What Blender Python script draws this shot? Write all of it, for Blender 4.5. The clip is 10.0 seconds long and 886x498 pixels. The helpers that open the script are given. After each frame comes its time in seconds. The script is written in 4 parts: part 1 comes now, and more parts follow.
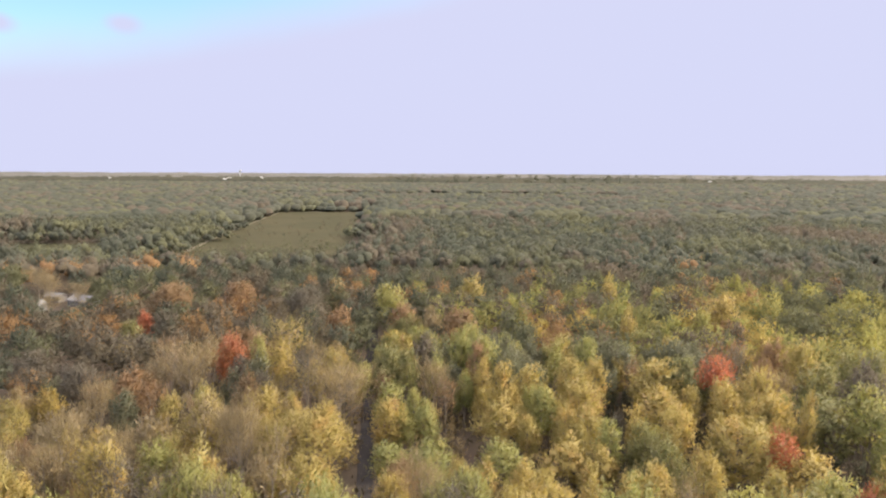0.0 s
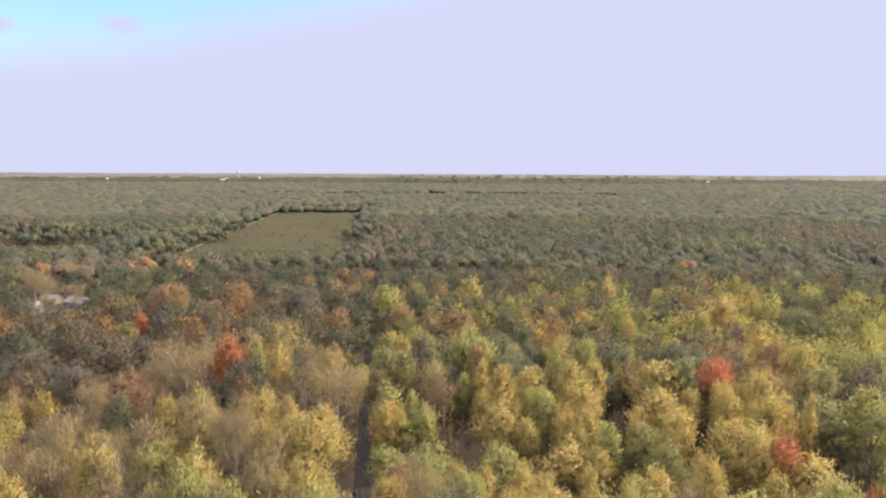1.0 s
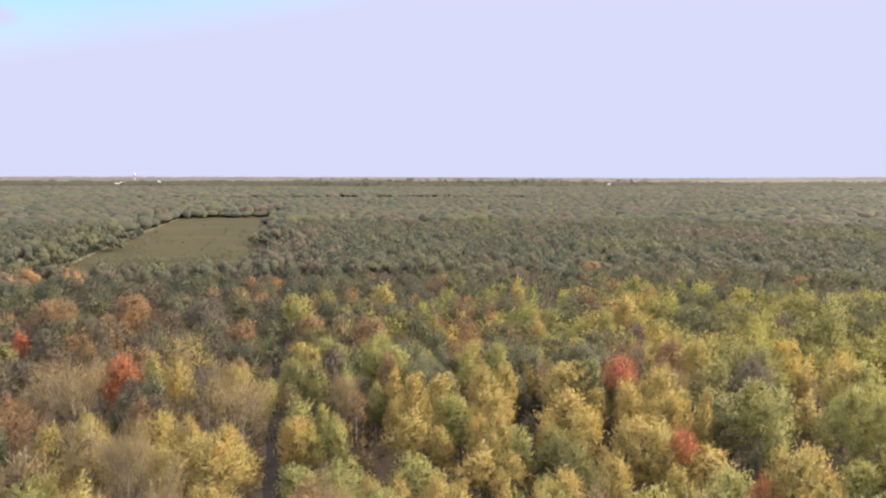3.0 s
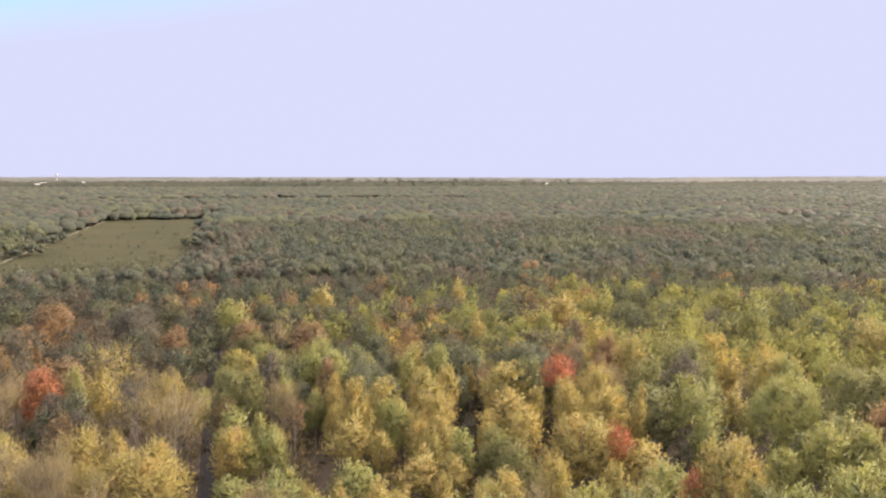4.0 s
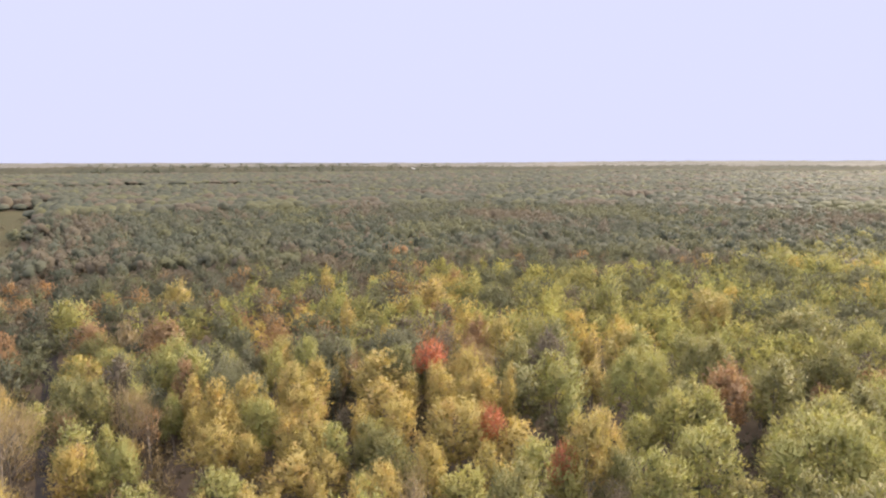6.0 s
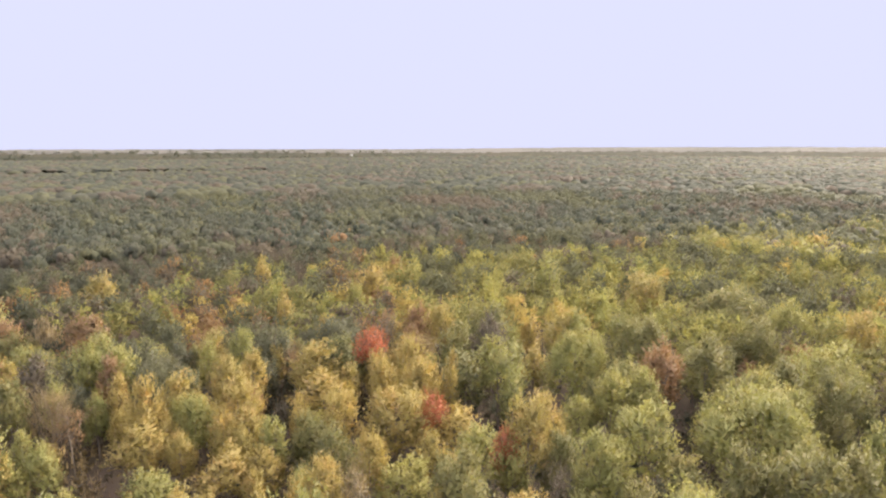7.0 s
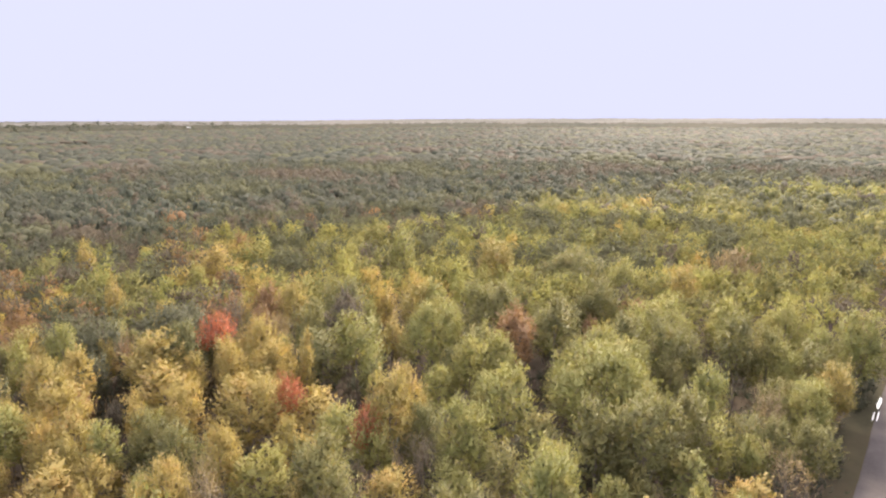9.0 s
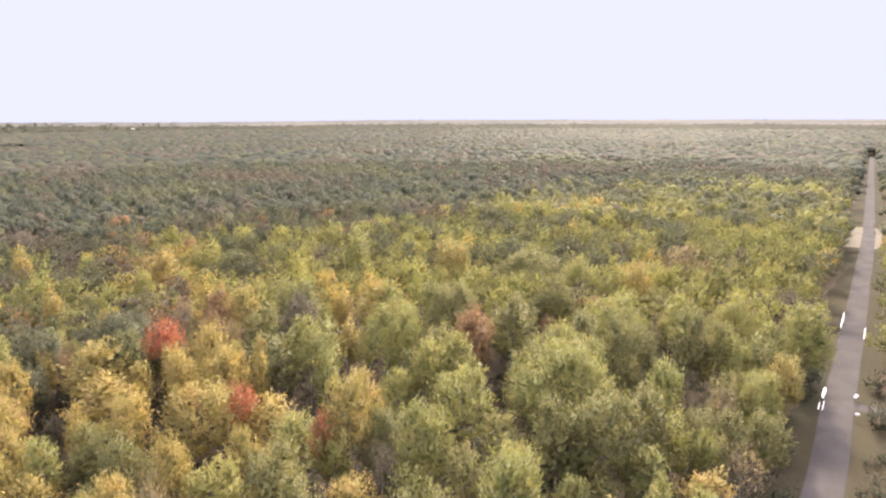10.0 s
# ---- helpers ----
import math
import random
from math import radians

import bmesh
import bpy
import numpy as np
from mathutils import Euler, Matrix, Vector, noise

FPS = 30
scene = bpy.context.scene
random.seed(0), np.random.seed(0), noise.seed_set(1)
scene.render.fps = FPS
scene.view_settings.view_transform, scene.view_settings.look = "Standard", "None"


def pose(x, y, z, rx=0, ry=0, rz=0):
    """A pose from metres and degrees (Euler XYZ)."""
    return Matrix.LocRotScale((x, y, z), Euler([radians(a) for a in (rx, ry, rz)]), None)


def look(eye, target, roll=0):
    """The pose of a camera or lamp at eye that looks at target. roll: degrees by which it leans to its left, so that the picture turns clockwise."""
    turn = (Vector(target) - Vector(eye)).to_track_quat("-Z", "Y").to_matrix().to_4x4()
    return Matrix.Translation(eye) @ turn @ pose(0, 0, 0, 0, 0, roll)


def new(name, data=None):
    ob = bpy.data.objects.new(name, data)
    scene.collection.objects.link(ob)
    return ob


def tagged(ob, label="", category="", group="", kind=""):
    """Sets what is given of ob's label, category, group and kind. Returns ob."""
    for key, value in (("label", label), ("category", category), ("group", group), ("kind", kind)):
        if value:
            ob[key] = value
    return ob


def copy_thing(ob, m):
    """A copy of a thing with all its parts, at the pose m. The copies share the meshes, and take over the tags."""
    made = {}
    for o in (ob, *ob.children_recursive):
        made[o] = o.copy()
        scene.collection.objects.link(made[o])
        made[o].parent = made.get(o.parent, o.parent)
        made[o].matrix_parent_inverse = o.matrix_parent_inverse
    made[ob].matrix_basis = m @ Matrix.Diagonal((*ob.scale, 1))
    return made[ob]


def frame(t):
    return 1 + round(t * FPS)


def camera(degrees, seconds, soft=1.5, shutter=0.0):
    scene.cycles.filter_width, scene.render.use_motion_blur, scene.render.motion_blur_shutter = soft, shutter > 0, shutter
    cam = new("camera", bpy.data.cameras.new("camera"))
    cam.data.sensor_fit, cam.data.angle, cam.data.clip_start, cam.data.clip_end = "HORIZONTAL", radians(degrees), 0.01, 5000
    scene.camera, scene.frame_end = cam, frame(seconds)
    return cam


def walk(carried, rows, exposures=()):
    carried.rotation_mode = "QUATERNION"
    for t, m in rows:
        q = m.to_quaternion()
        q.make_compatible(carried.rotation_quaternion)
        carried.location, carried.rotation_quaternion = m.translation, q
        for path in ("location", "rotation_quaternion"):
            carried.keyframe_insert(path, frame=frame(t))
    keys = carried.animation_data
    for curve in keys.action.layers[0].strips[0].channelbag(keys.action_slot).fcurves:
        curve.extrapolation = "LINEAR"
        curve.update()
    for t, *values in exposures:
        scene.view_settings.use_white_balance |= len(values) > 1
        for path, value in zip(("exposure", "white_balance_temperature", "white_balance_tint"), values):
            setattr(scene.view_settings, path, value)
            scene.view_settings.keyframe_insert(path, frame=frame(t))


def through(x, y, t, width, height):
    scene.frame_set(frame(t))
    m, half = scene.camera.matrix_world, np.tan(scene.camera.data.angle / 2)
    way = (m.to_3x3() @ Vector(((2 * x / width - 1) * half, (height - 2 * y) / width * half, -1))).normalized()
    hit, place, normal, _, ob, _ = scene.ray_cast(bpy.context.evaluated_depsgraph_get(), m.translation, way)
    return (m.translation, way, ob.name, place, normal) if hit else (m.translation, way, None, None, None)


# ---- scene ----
cam = camera(71.14, 10.0, soft=2.2)
PATH = [
    (0, pose(0.00, 0.00, 54.00, 82.89, -0.29, 0.00)),
    (0.5, pose(-0.01, 0.49, 54.05, 82.91, -0.27, -0.03)),
    (1, pose(0.01, 0.96, 54.11, 82.93, -0.25, -0.16)),
    (1.5, pose(0.07, 1.40, 54.21, 82.90, -0.22, -0.47)),
    (2, pose(0.19, 1.80, 54.35, 82.92, -0.19, -1.31)),
    (2.2, pose(0.27, 1.95, 54.42, 82.87, -0.18, -1.83)),
    (3.3, pose(0.86, 2.67, 54.96, 83.34, -0.16, -10.43)),
    (3.5, pose(0.97, 2.81, 55.03, 83.32, -0.16, -11.27)),
    (4, pose(1.24, 3.18, 55.17, 83.22, -0.11, -13.73)),
    (4.5, pose(1.49, 3.64, 55.23, 83.21, -0.09, -16.83)),
    (5, pose(1.72, 4.22, 55.22, 83.21, -0.05, -20.15)),
    (6.3, pose(2.46, 6.15, 54.97, 81.44, 0.02, -27.51)),
    (6.5, pose(2.64, 6.43, 54.92, 81.21, 0.02, -28.59)),
    (7, pose(3.15, 7.11, 54.75, 80.65, 0.02, -31.48)),
    (7.5, pose(3.74, 7.79, 54.57, 79.87, 0.04, -34.65)),
    (8, pose(4.34, 8.46, 54.36, 79.16, 0.04, -37.93)),
    (8.5, pose(4.90, 9.11, 54.16, 78.53, 0.05, -41.41)),
    (9, pose(5.42, 9.74, 53.96, 78.12, 0.05, -45.12)),
    (9.5, pose(5.88, 10.34, 53.78, 78.20, 0.06, -48.23)),
    (10, pose(6.31, 10.89, 53.59, 78.22, 0.05, -49.33)),
]
walk(cam, PATH, [(0.0, 1.41, 6500, 10), (3.3, 1.44, 6500, 10), (6.5, 1.55, 6430, 12), (9.0, 1.62, 6380, 14),
                (9.8, 1.65, 6360, 15), (10.0, 1.76, 6320, 15)])

# ---- world, sun ----
SUN_AZ = 68.0      # degrees to the right of the first heading
SUN_EL = 34.0
sun_dir = Vector((math.sin(radians(SUN_AZ)) * math.cos(radians(SUN_EL)),
                  math.cos(radians(SUN_AZ)) * math.cos(radians(SUN_EL)), math.sin(radians(SUN_EL))))
world = bpy.data.worlds.new("world")
scene.world = world
world.use_nodes = True
wt = world.node_tree
wt.nodes.clear()


def wnode(kind, **values):
    n = wt.nodes.new(kind)
    for key, v in values.items():
        n.inputs[key].default_value = v
    return n


def wmath(op, a, b=None, c=None, clamp=False):
    n = wt.nodes.new("ShaderNodeMath")
    n.operation, n.use_clamp = op, clamp
    for k, v in enumerate((a, b, c)):
        if v is None:
            continue
        if hasattr(v, "is_linked"):
            wt.links.new(v, n.inputs[k])
        else:
            n.inputs[k].default_value = v
    return n.outputs[0]


sky = wt.nodes.new("ShaderNodeTexSky")
sky.sky_type, sky.sun_disc = "NISHITA", False
sky.sun_elevation, sky.sun_rotation = radians(SUN_EL), radians(SUN_AZ)
sky.altitude, sky.air_density, sky.dust_density = 200, 1.0, 1.2
coord = wt.nodes.new("ShaderNodeTexCoord")
sep = wt.nodes.new("ShaderNodeSeparateXYZ")
wt.links.new(coord.outputs["Generated"], sep.inputs[0])
# the thin veil of cloud thins out high up and away from the sun
clear = wmath("MULTIPLY_ADD", sep.outputs["X"], -0.23, sep.outputs["Z"])
wob = wnode("ShaderNodeTexNoise", Scale=3.5, Detail=4.0, Roughness=0.55)
wt.links.new(coord.outputs["Generated"], wob.inputs["Vector"])
clear = wmath("ADD", clear, wmath("MULTIPLY_ADD", wob.outputs["Fac"], 0.05, -0.025))
ramp = wt.nodes.new("ShaderNodeMapRange")
ramp.interpolation_type = "SMOOTHSTEP"
ramp.inputs["From Min"].default_value, ramp.inputs["From Max"].default_value = 0.235, 0.335
wt.links.new(clear, ramp.inputs["Value"])
hole = ramp.outputs["Result"]


def wisp(x, y, z, size):
    """A small cloud in the direction (x, y, z)."""
    d = wt.nodes.new("ShaderNodeVectorMath")
    d.operation = "DISTANCE"
    s = wt.nodes.new("ShaderNodeVectorMath")
    s.operation = "MULTIPLY"
    s.inputs[1].default_value = (1.0, 1.0, 1.7)
    wt.links.new(coord.outputs["Generated"], s.inputs[0])
    wt.links.new(s.outputs[0], d.inputs[0])
    d.inputs[1].default_value = (x, y, z * 1.7)
    m = wt.nodes.new("ShaderNodeMapRange")
    m.interpolation_type = "SMOOTHSTEP"
    m.inputs["From Min"].default_value, m.inputs["From Max"].default_value = size, size * 0.25
    wt.links.new(wmath("ADD", d.outputs["Value"], wmath("MULTIPLY_ADD", wob.outputs["Fac"], 0.06, -0.03)), m.inputs["Value"])
    return m.outputs["Result"]


for w in (wisp(-0.437, 0.876, 0.198, 0.034), wisp(-0.562, 0.806, 0.184, 0.030)):
    hole = wmath("MULTIPLY", hole, wmath("MULTIPLY_ADD", w, -0.95, 1.0, clamp=True))
high = wt.nodes.new("ShaderNodeMapRange")
high.interpolation_type = "SMOOTHSTEP"
high.inputs["From Min"].default_value, high.inputs["From Max"].default_value = 0.34, 0.75
wt.links.new(sep.outputs["Z"], high.inputs["Value"])
hole = wmath("MULTIPLY", hole, wmath("MULTIPLY_ADD", high.outputs["Result"], -0.75, 1.0))
blue = wt.nodes.new("ShaderNodeMix")
blue.data_type, blue.blend_type = "RGBA", "MULTIPLY"
blue.inputs["Factor"].default_value = 1.0
wt.links.new(sky.outputs["Color"], blue.inputs[6])
blue.inputs[7].default_value = (0.088, 0.101, 0.097, 1)
veil = wt.nodes.new("ShaderNodeMix")
veil.data_type = "RGBA"
veil.inputs[6].default_value = (0.256, 0.264, 0.354, 1)
wt.links.new(hole, veil.inputs[0])
wt.links.new(blue.outputs[2], veil.inputs[7])
back = wt.nodes.new("ShaderNodeBackground")
# a thin overcast is brightest overhead and round the sun
toward = wt.nodes.new("ShaderNodeVectorMath")
toward.operation = "DOT_PRODUCT"
wt.links.new(coord.outputs["Generated"], toward.inputs[0])
toward.inputs[1].default_value = sun_dir
glow = wmath("POWER", wmath("MAXIMUM", toward.outputs["Value"], 0.0), 180.0)
bright = wmath("ADD", wmath("MULTIPLY_ADD", high.outputs["Result"], 3.4, 1.0), wmath("MULTIPLY", glow, 60.0))
wt.links.new(bright, back.inputs["Strength"])
# overhead the cloud is whiter
milky = wt.nodes.new("ShaderNodeMix")
milky.data_type = "RGBA"
milky.inputs[7].default_value = (0.312, 0.284, 0.286, 1)
wt.links.new(high.outputs["Result"], milky.inputs[0])
wt.links.new(veil.outputs[2], milky.inputs[6])
wt.links.new(milky.outputs[2], back.inputs["Color"])
wout = wt.nodes.new("ShaderNodeOutputWorld")
wt.links.new(back.outputs[0], wout.inputs["Surface"])

sun = new("sun", bpy.data.lights.new("sun", "SUN"))
sun.data.energy, sun.data.angle, sun.data.color = 3.15, radians(4.0), (1.0, 0.82, 0.58)
sun.matrix_world = look((0, 0, 300), Vector((0, 0, 300)) - sun_dir)


# ---- materials ----
def material(name):
    m = bpy.data.materials.new(name)
    m.use_nodes = True
    t = m.node_tree
    for n in list(t.nodes):
        t.nodes.remove(n)
    out = t.nodes.new("ShaderNodeOutputMaterial")
    return m, t, out


def mnode(t, kind, **values):
    n = t.nodes.new(kind)
    for key, v in values.items():
        n.inputs[key].default_value = v
    return n


def mmix(t, fac, a, b, blend="MIX"):
    n = t.nodes.new("ShaderNodeMix")
    n.data_type, n.blend_type = "RGBA", blend
    for k, v in ((0, fac), (6, a), (7, b)):
        if hasattr(v, "is_linked"):
            t.links.new(v, n.inputs[k])
        else:
            n.inputs[k].default_value = v if k == 0 else (*v, 1)
    return n.outputs[2]


def leaf_material(name, main, other, tip, through=0.5, tone="object", vary=0.10):
    """Leaves: main and other colour by tree, some leaves of the tip colour, light shining through."""
    m, t, out = material(name)
    if tone == "object":
        src = t.nodes.new("ShaderNodeObjectInfo").outputs["Random"]
    else:
        a = t.nodes.new("ShaderNodeAttribute")
        a.attribute_name = "tone"
        src = a.outputs["Fac"]
    geo = t.nodes.new("ShaderNodeNewGeometry")
    col = mmix(t, src, main, other)
    big = mnode(t, "ShaderNodeTexNoise", Scale=0.35, Detail=3.0)
    t.links.new(geo.outputs["Position"], big.inputs["Vector"])
    r = t.nodes.new("ShaderNodeMapRange")
    r.inputs["From Min"].default_value, r.inputs["From Max"].default_value = 0.5, 0.75
    t.links.new(big.outputs["Fac"], r.inputs["Value"])
    col = mmix(t, r.outputs["Result"], col, tip)
    hsv = t.nodes.new("ShaderNodeHueSaturation")
    v = t.nodes.new("ShaderNodeMapRange")
    v.inputs["To Min"].default_value, v.inputs["To Max"].default_value = 1 - vary, 1 + vary
    t.links.new(geo.outputs["Random Per Island"], v.inputs["Value"])
    t.links.new(v.outputs["Result"], hsv.inputs["Value"])
    t.links.new(col, hsv.inputs["Color"])
    d = mnode(t, "ShaderNodeBsdfPrincipled", Roughness=0.7)
    d.inputs["Specular IOR Level"].default_value = 0.2 if tone == "object" else 0.05
    # whitish sheen lightens leaves seen at a slant, in place of haze
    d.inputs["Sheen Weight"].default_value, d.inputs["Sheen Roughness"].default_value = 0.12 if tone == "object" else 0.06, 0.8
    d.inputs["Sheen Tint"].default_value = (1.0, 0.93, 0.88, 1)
    t.links.new(hsv.outputs[0], d.inputs["Base Color"])
    if tone != "object":
        fine = mnode(t, "ShaderNodeTexNoise", Scale=1.3, Detail=5.0, Roughness=0.7)
        t.links.new(geo.outputs["Position"], fine.inputs["Vector"])
        bp = mnode(t, "ShaderNodeBump", Strength=0.25, Distance=0.4)
        t.links.new(fine.outputs["Fac"], bp.inputs["Height"])
        t.links.new(bp.outputs[0], d.inputs["Normal"])
    tr = t.nodes.new("ShaderNodeBsdfTranslucent")
    t.links.new(hsv.outputs[0], tr.inputs["Color"])
    mx = t.nodes.new("ShaderNodeMixShader")
    mx.inputs[0].default_value = through
    t.links.new(d.outputs[0], mx.inputs[1])
    t.links.new(tr.outputs[0], mx.inputs[2])
    t.links.new(mx.outputs[0], out.inputs["Surface"])
    return m


def rough_material(name, a, b, c, small, large, rough=0.9, bump=0.3, metal=0.0, gloss=0.03):
    """A plain surface whose colour varies at two scales (per metre)."""
    m, t, out = material(name)
    geo = t.nodes.new("ShaderNodeNewGeometry")
    n1 = mnode(t, "ShaderNodeTexNoise", Scale=small, Detail=6.0, Roughness=0.65)
    n2 = mnode(t, "ShaderNodeTexNoise", Scale=large, Detail=4.0, Roughness=0.6)
    for n in (n1, n2):
        t.links.new(geo.outputs["Position"], n.inputs["Vector"])
    rs = []
    for n in (n1, n2):
        r = t.nodes.new("ShaderNodeMapRange")
        r.inputs["From Min"].default_value, r.inputs["From Max"].default_value = 0.35, 0.65
        t.links.new(n.outputs["Fac"], r.inputs["Value"])
        rs.append(r.outputs["Result"])
    col = mmix(t, rs[1], mmix(t, rs[0], a, b), c)
    p = mnode(t, "ShaderNodeBsdfPrincipled", Roughness=rough, Metallic=metal)
    p.inputs["Specular IOR Level"].default_value = gloss
    t.links.new(col, p.inputs["Base Color"])
    if bump:
        bp = mnode(t, "ShaderNodeBump", Strength=bump, Distance=0.05)
        t.links.new(n1.outputs["Fac"], bp.inputs["Height"])
        t.links.new(bp.outputs[0], p.inputs["Normal"])
    t.links.new(p.outputs[0], out.inputs["Surface"])
    return m


# species: colours of the leaves (main, other, tip)
LEAVES = {
    "gold": ((0.316, 0.240, 0.064), (0.258, 0.215, 0.062), (0.356, 0.224, 0.066)),
    "lime": ((0.246, 0.232, 0.062), (0.190, 0.197, 0.060), (0.292, 0.242, 0.066)),
    "green": ((0.176, 0.166, 0.052), (0.140, 0.140, 0.050), (0.228, 0.190, 0.056)),
    "olive": ((0.104, 0.107, 0.055), (0.084, 0.089, 0.051), (0.130, 0.122, 0.057)),
    # dark: greyed low, with the far woods' cloud shade and haze in the colour
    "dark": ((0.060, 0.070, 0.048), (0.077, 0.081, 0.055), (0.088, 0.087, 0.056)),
    "rust": ((0.222, 0.128, 0.058), (0.182, 0.120, 0.058), (0.262, 0.148, 0.056)),
    "red": ((0.335, 0.100, 0.044), (0.290, 0.108, 0.046), (0.360, 0.132, 0.046)),
    "tan": ((0.258, 0.194, 0.094), (0.212, 0.164, 0.088), (0.292, 0.216, 0.080)),
    "brown": ((0.108, 0.089, 0.061), (0.094, 0.081, 0.058), (0.124, 0.100, 0.060)),
}
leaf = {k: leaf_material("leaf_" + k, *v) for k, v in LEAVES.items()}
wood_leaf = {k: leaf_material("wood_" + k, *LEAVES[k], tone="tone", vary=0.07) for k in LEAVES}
bark = rough_material("bark", (0.16, 0.13, 0.10), (0.09, 0.075, 0.06), (0.20, 0.17, 0.14), 6.0, 0.5)
pale_bark = rough_material("pale_bark", (0.25, 0.21, 0.16), (0.17, 0.145, 0.115), (0.22, 0.19, 0.155), 5.0, 0.5)
soil = rough_material("forest_floor", (0.082, 0.061, 0.047), (0.058, 0.045, 0.036), (0.074, 0.060, 0.041), 0.8, 0.05)
dark_soil = rough_material("dark_soil", (0.030, 0.028, 0.029), (0.022, 0.021, 0.022), (0.038, 0.034, 0.032), 0.8, 0.05)
asphalt = rough_material("asphalt", (0.060, 0.054, 0.053), (0.048, 0.044, 0.043), (0.074, 0.067, 0.065), 3.0, 0.15, 0.92, 0.15, gloss=0.04)
gravel = rough_material("gravel", (0.15, 0.132, 0.10), (0.115, 0.10, 0.08), (0.135, 0.118, 0.09), 3.0, 0.2)
meadow = rough_material("meadow", (0.040, 0.038, 0.020), (0.029, 0.029, 0.016), (0.049, 0.043, 0.024), 0.12, 0.02)
verge = rough_material("verge_grass", (0.042, 0.039, 0.024), (0.032, 0.030, 0.019), (0.050, 0.042, 0.027), 0.9, 0.08)
# haze over the farthest plain is put into this pale colour
hazy_fields = rough_material("hazy_fields", (0.082, 0.078, 0.068), (0.045, 0.046, 0.038), (0.105, 0.098, 0.087), 0.006, 0.0016, 0.95, 0)
pale_grass = rough_material("pale_grass", (0.125, 0.112, 0.075), (0.095, 0.088, 0.060), (0.14, 0.12, 0.085), 0.2, 0.02)
canopy_far = rough_material("far_canopy", (0.034, 0.035, 0.023), (0.018, 0.021, 0.015), (0.048, 0.043, 0.028), 0.012, 0.0022, 0.95, 0)


# ---- geometry helpers ----
def mesh_of(name, verts, faces, mat, normals=None, tone=None, smooth=True):
    """A mesh from arrays; faces: an array of triangles or quads."""
    me = bpy.data.meshes.new(name)
    verts, faces = np.asarray(verts, float), np.asarray(faces)
    k = faces.shape[1]
    me.vertices.add(len(verts))
    me.vertices.foreach_set("co", verts.ravel())
    me.loops.add(faces.size)
    me.loops.foreach_set("vertex_index", faces.ravel().astype(np.int32))
    me.polygons.add(len(faces))
    me.polygons.foreach_set("loop_start", np.arange(0, faces.size, k, dtype=np.int32))
    me.polygons.foreach_set("use_smooth", np.full(len(faces), smooth))
    me.materials.append(mat)
    me.update(calc_edges=True)
    if tone is not None:
        at = me.attributes.new("tone", "FLOAT", "POINT")
        at.data.foreach_set("value", np.asarray(tone, np.float32))
    if normals is not None:
        me.normals_split_custom_set_from_vertices([tuple(n) for n in normals])
    return me


def part(name, me, parent, label=""):
    ob = new(name, me)
    ob.parent = parent
    return tagged(ob, label)


def unit(v):
    return v / np.maximum(np.linalg.norm(v, axis=-1, keepdims=True), 1e-9)


def tube(pts, radii, sides=5):
    """Vertices and quads of a tapered tube through pts."""
    pts = np.asarray(pts, float)
    rings = []
    for i, p in enumerate(pts):
        d = unit(pts[min(i + 1, len(pts) - 1)] - pts[max(i - 1, 0)])
        a = unit(np.cross(d, (0.31, 0.95, 0.05) if abs(d[2]) > 0.8 else (0, 0, 1)))
        b = np.cross(d, a)
        w = np.linspace(0, 2 * np.pi, sides, endpoint=False)
        rings.append(p + radii[i] * (np.cos(w)[:, None] * a + np.sin(w)[:, None] * b))
    v = np.concatenate(rings)
    q = []
    for i in range(len(pts) - 1):
        for s in range(sides):
            q.append((i * sides + s, i * sides + (s + 1) % sides, (i + 1) * sides + (s + 1) % sides, (i + 1) * sides + s))
    return v, np.array(q)


def join(pieces):
    vs, fs, k = [], [], 0
    for v, f in pieces:
        vs.append(v)
        fs.append(f + k)
        k += len(v)
    return np.concatenate(vs), np.concatenate(fs)


def branch_work(rng, h, spread, limbs, twigs, rad):
    """Trunk, limbs and twigs of a tree, as tubes; also the tips."""
    lean = rng.normal(0, 0.02, 2) * h
    trunk = [(0, 0, -0.4), (lean[0] * 0.3, lean[1] * 0.3, h * 0.3), (lean[0] * 0.7, lean[1] * 0.7, h * 0.6), (lean[0], lean[1], h * 0.93)]
    pieces = [tube(trunk, (rad * 1.35, rad, rad * 0.62, rad * 0.12), 6)]
    tips = []
    for i in range(limbs):
        f = 0.25 + 0.6 * (i + rng.random()) / limbs
        a = i * 2.4 + rng.normal(0, 0.3)
        base = np.array([lean[0] * f, lean[1] * f, h * f])
        reach = spread * 0.5 * (1.15 - 0.75 * f) * rng.uniform(0.8, 1.1)
        rise = (h - base[2]) * rng.uniform(0.6, 0.95)
        mid = base + np.array([math.cos(a) * reach * 0.6, math.sin(a) * reach * 0.6, rise * 0.45])
        end = base + np.array([math.cos(a) * reach, math.sin(a) * reach, rise])
        r = rad * (0.5 - 0.25 * f)
        pieces.append(tube((base, mid, end), (r, r * 0.6, r * 0.15), 4))
        for j in range(twigs):
            g = rng.uniform(0.2, 1.0)
            p = (base * (1 - g) ** 2 + 2 * mid * g * (1 - g) + end * g * g)
            q = p + np.array([*rng.normal(0, 0.09, 2) * h * 0.55 + 0.10 * np.array([math.cos(a), math.sin(a)]) * h * 0.3, rng.uniform(0.06, 0.17) * h])
            pieces.append(tube((p, q), (r * 0.34, 0.012), 3))
            tips.append(q)
        tips.append(end)
    return join(pieces), np.array(tips)


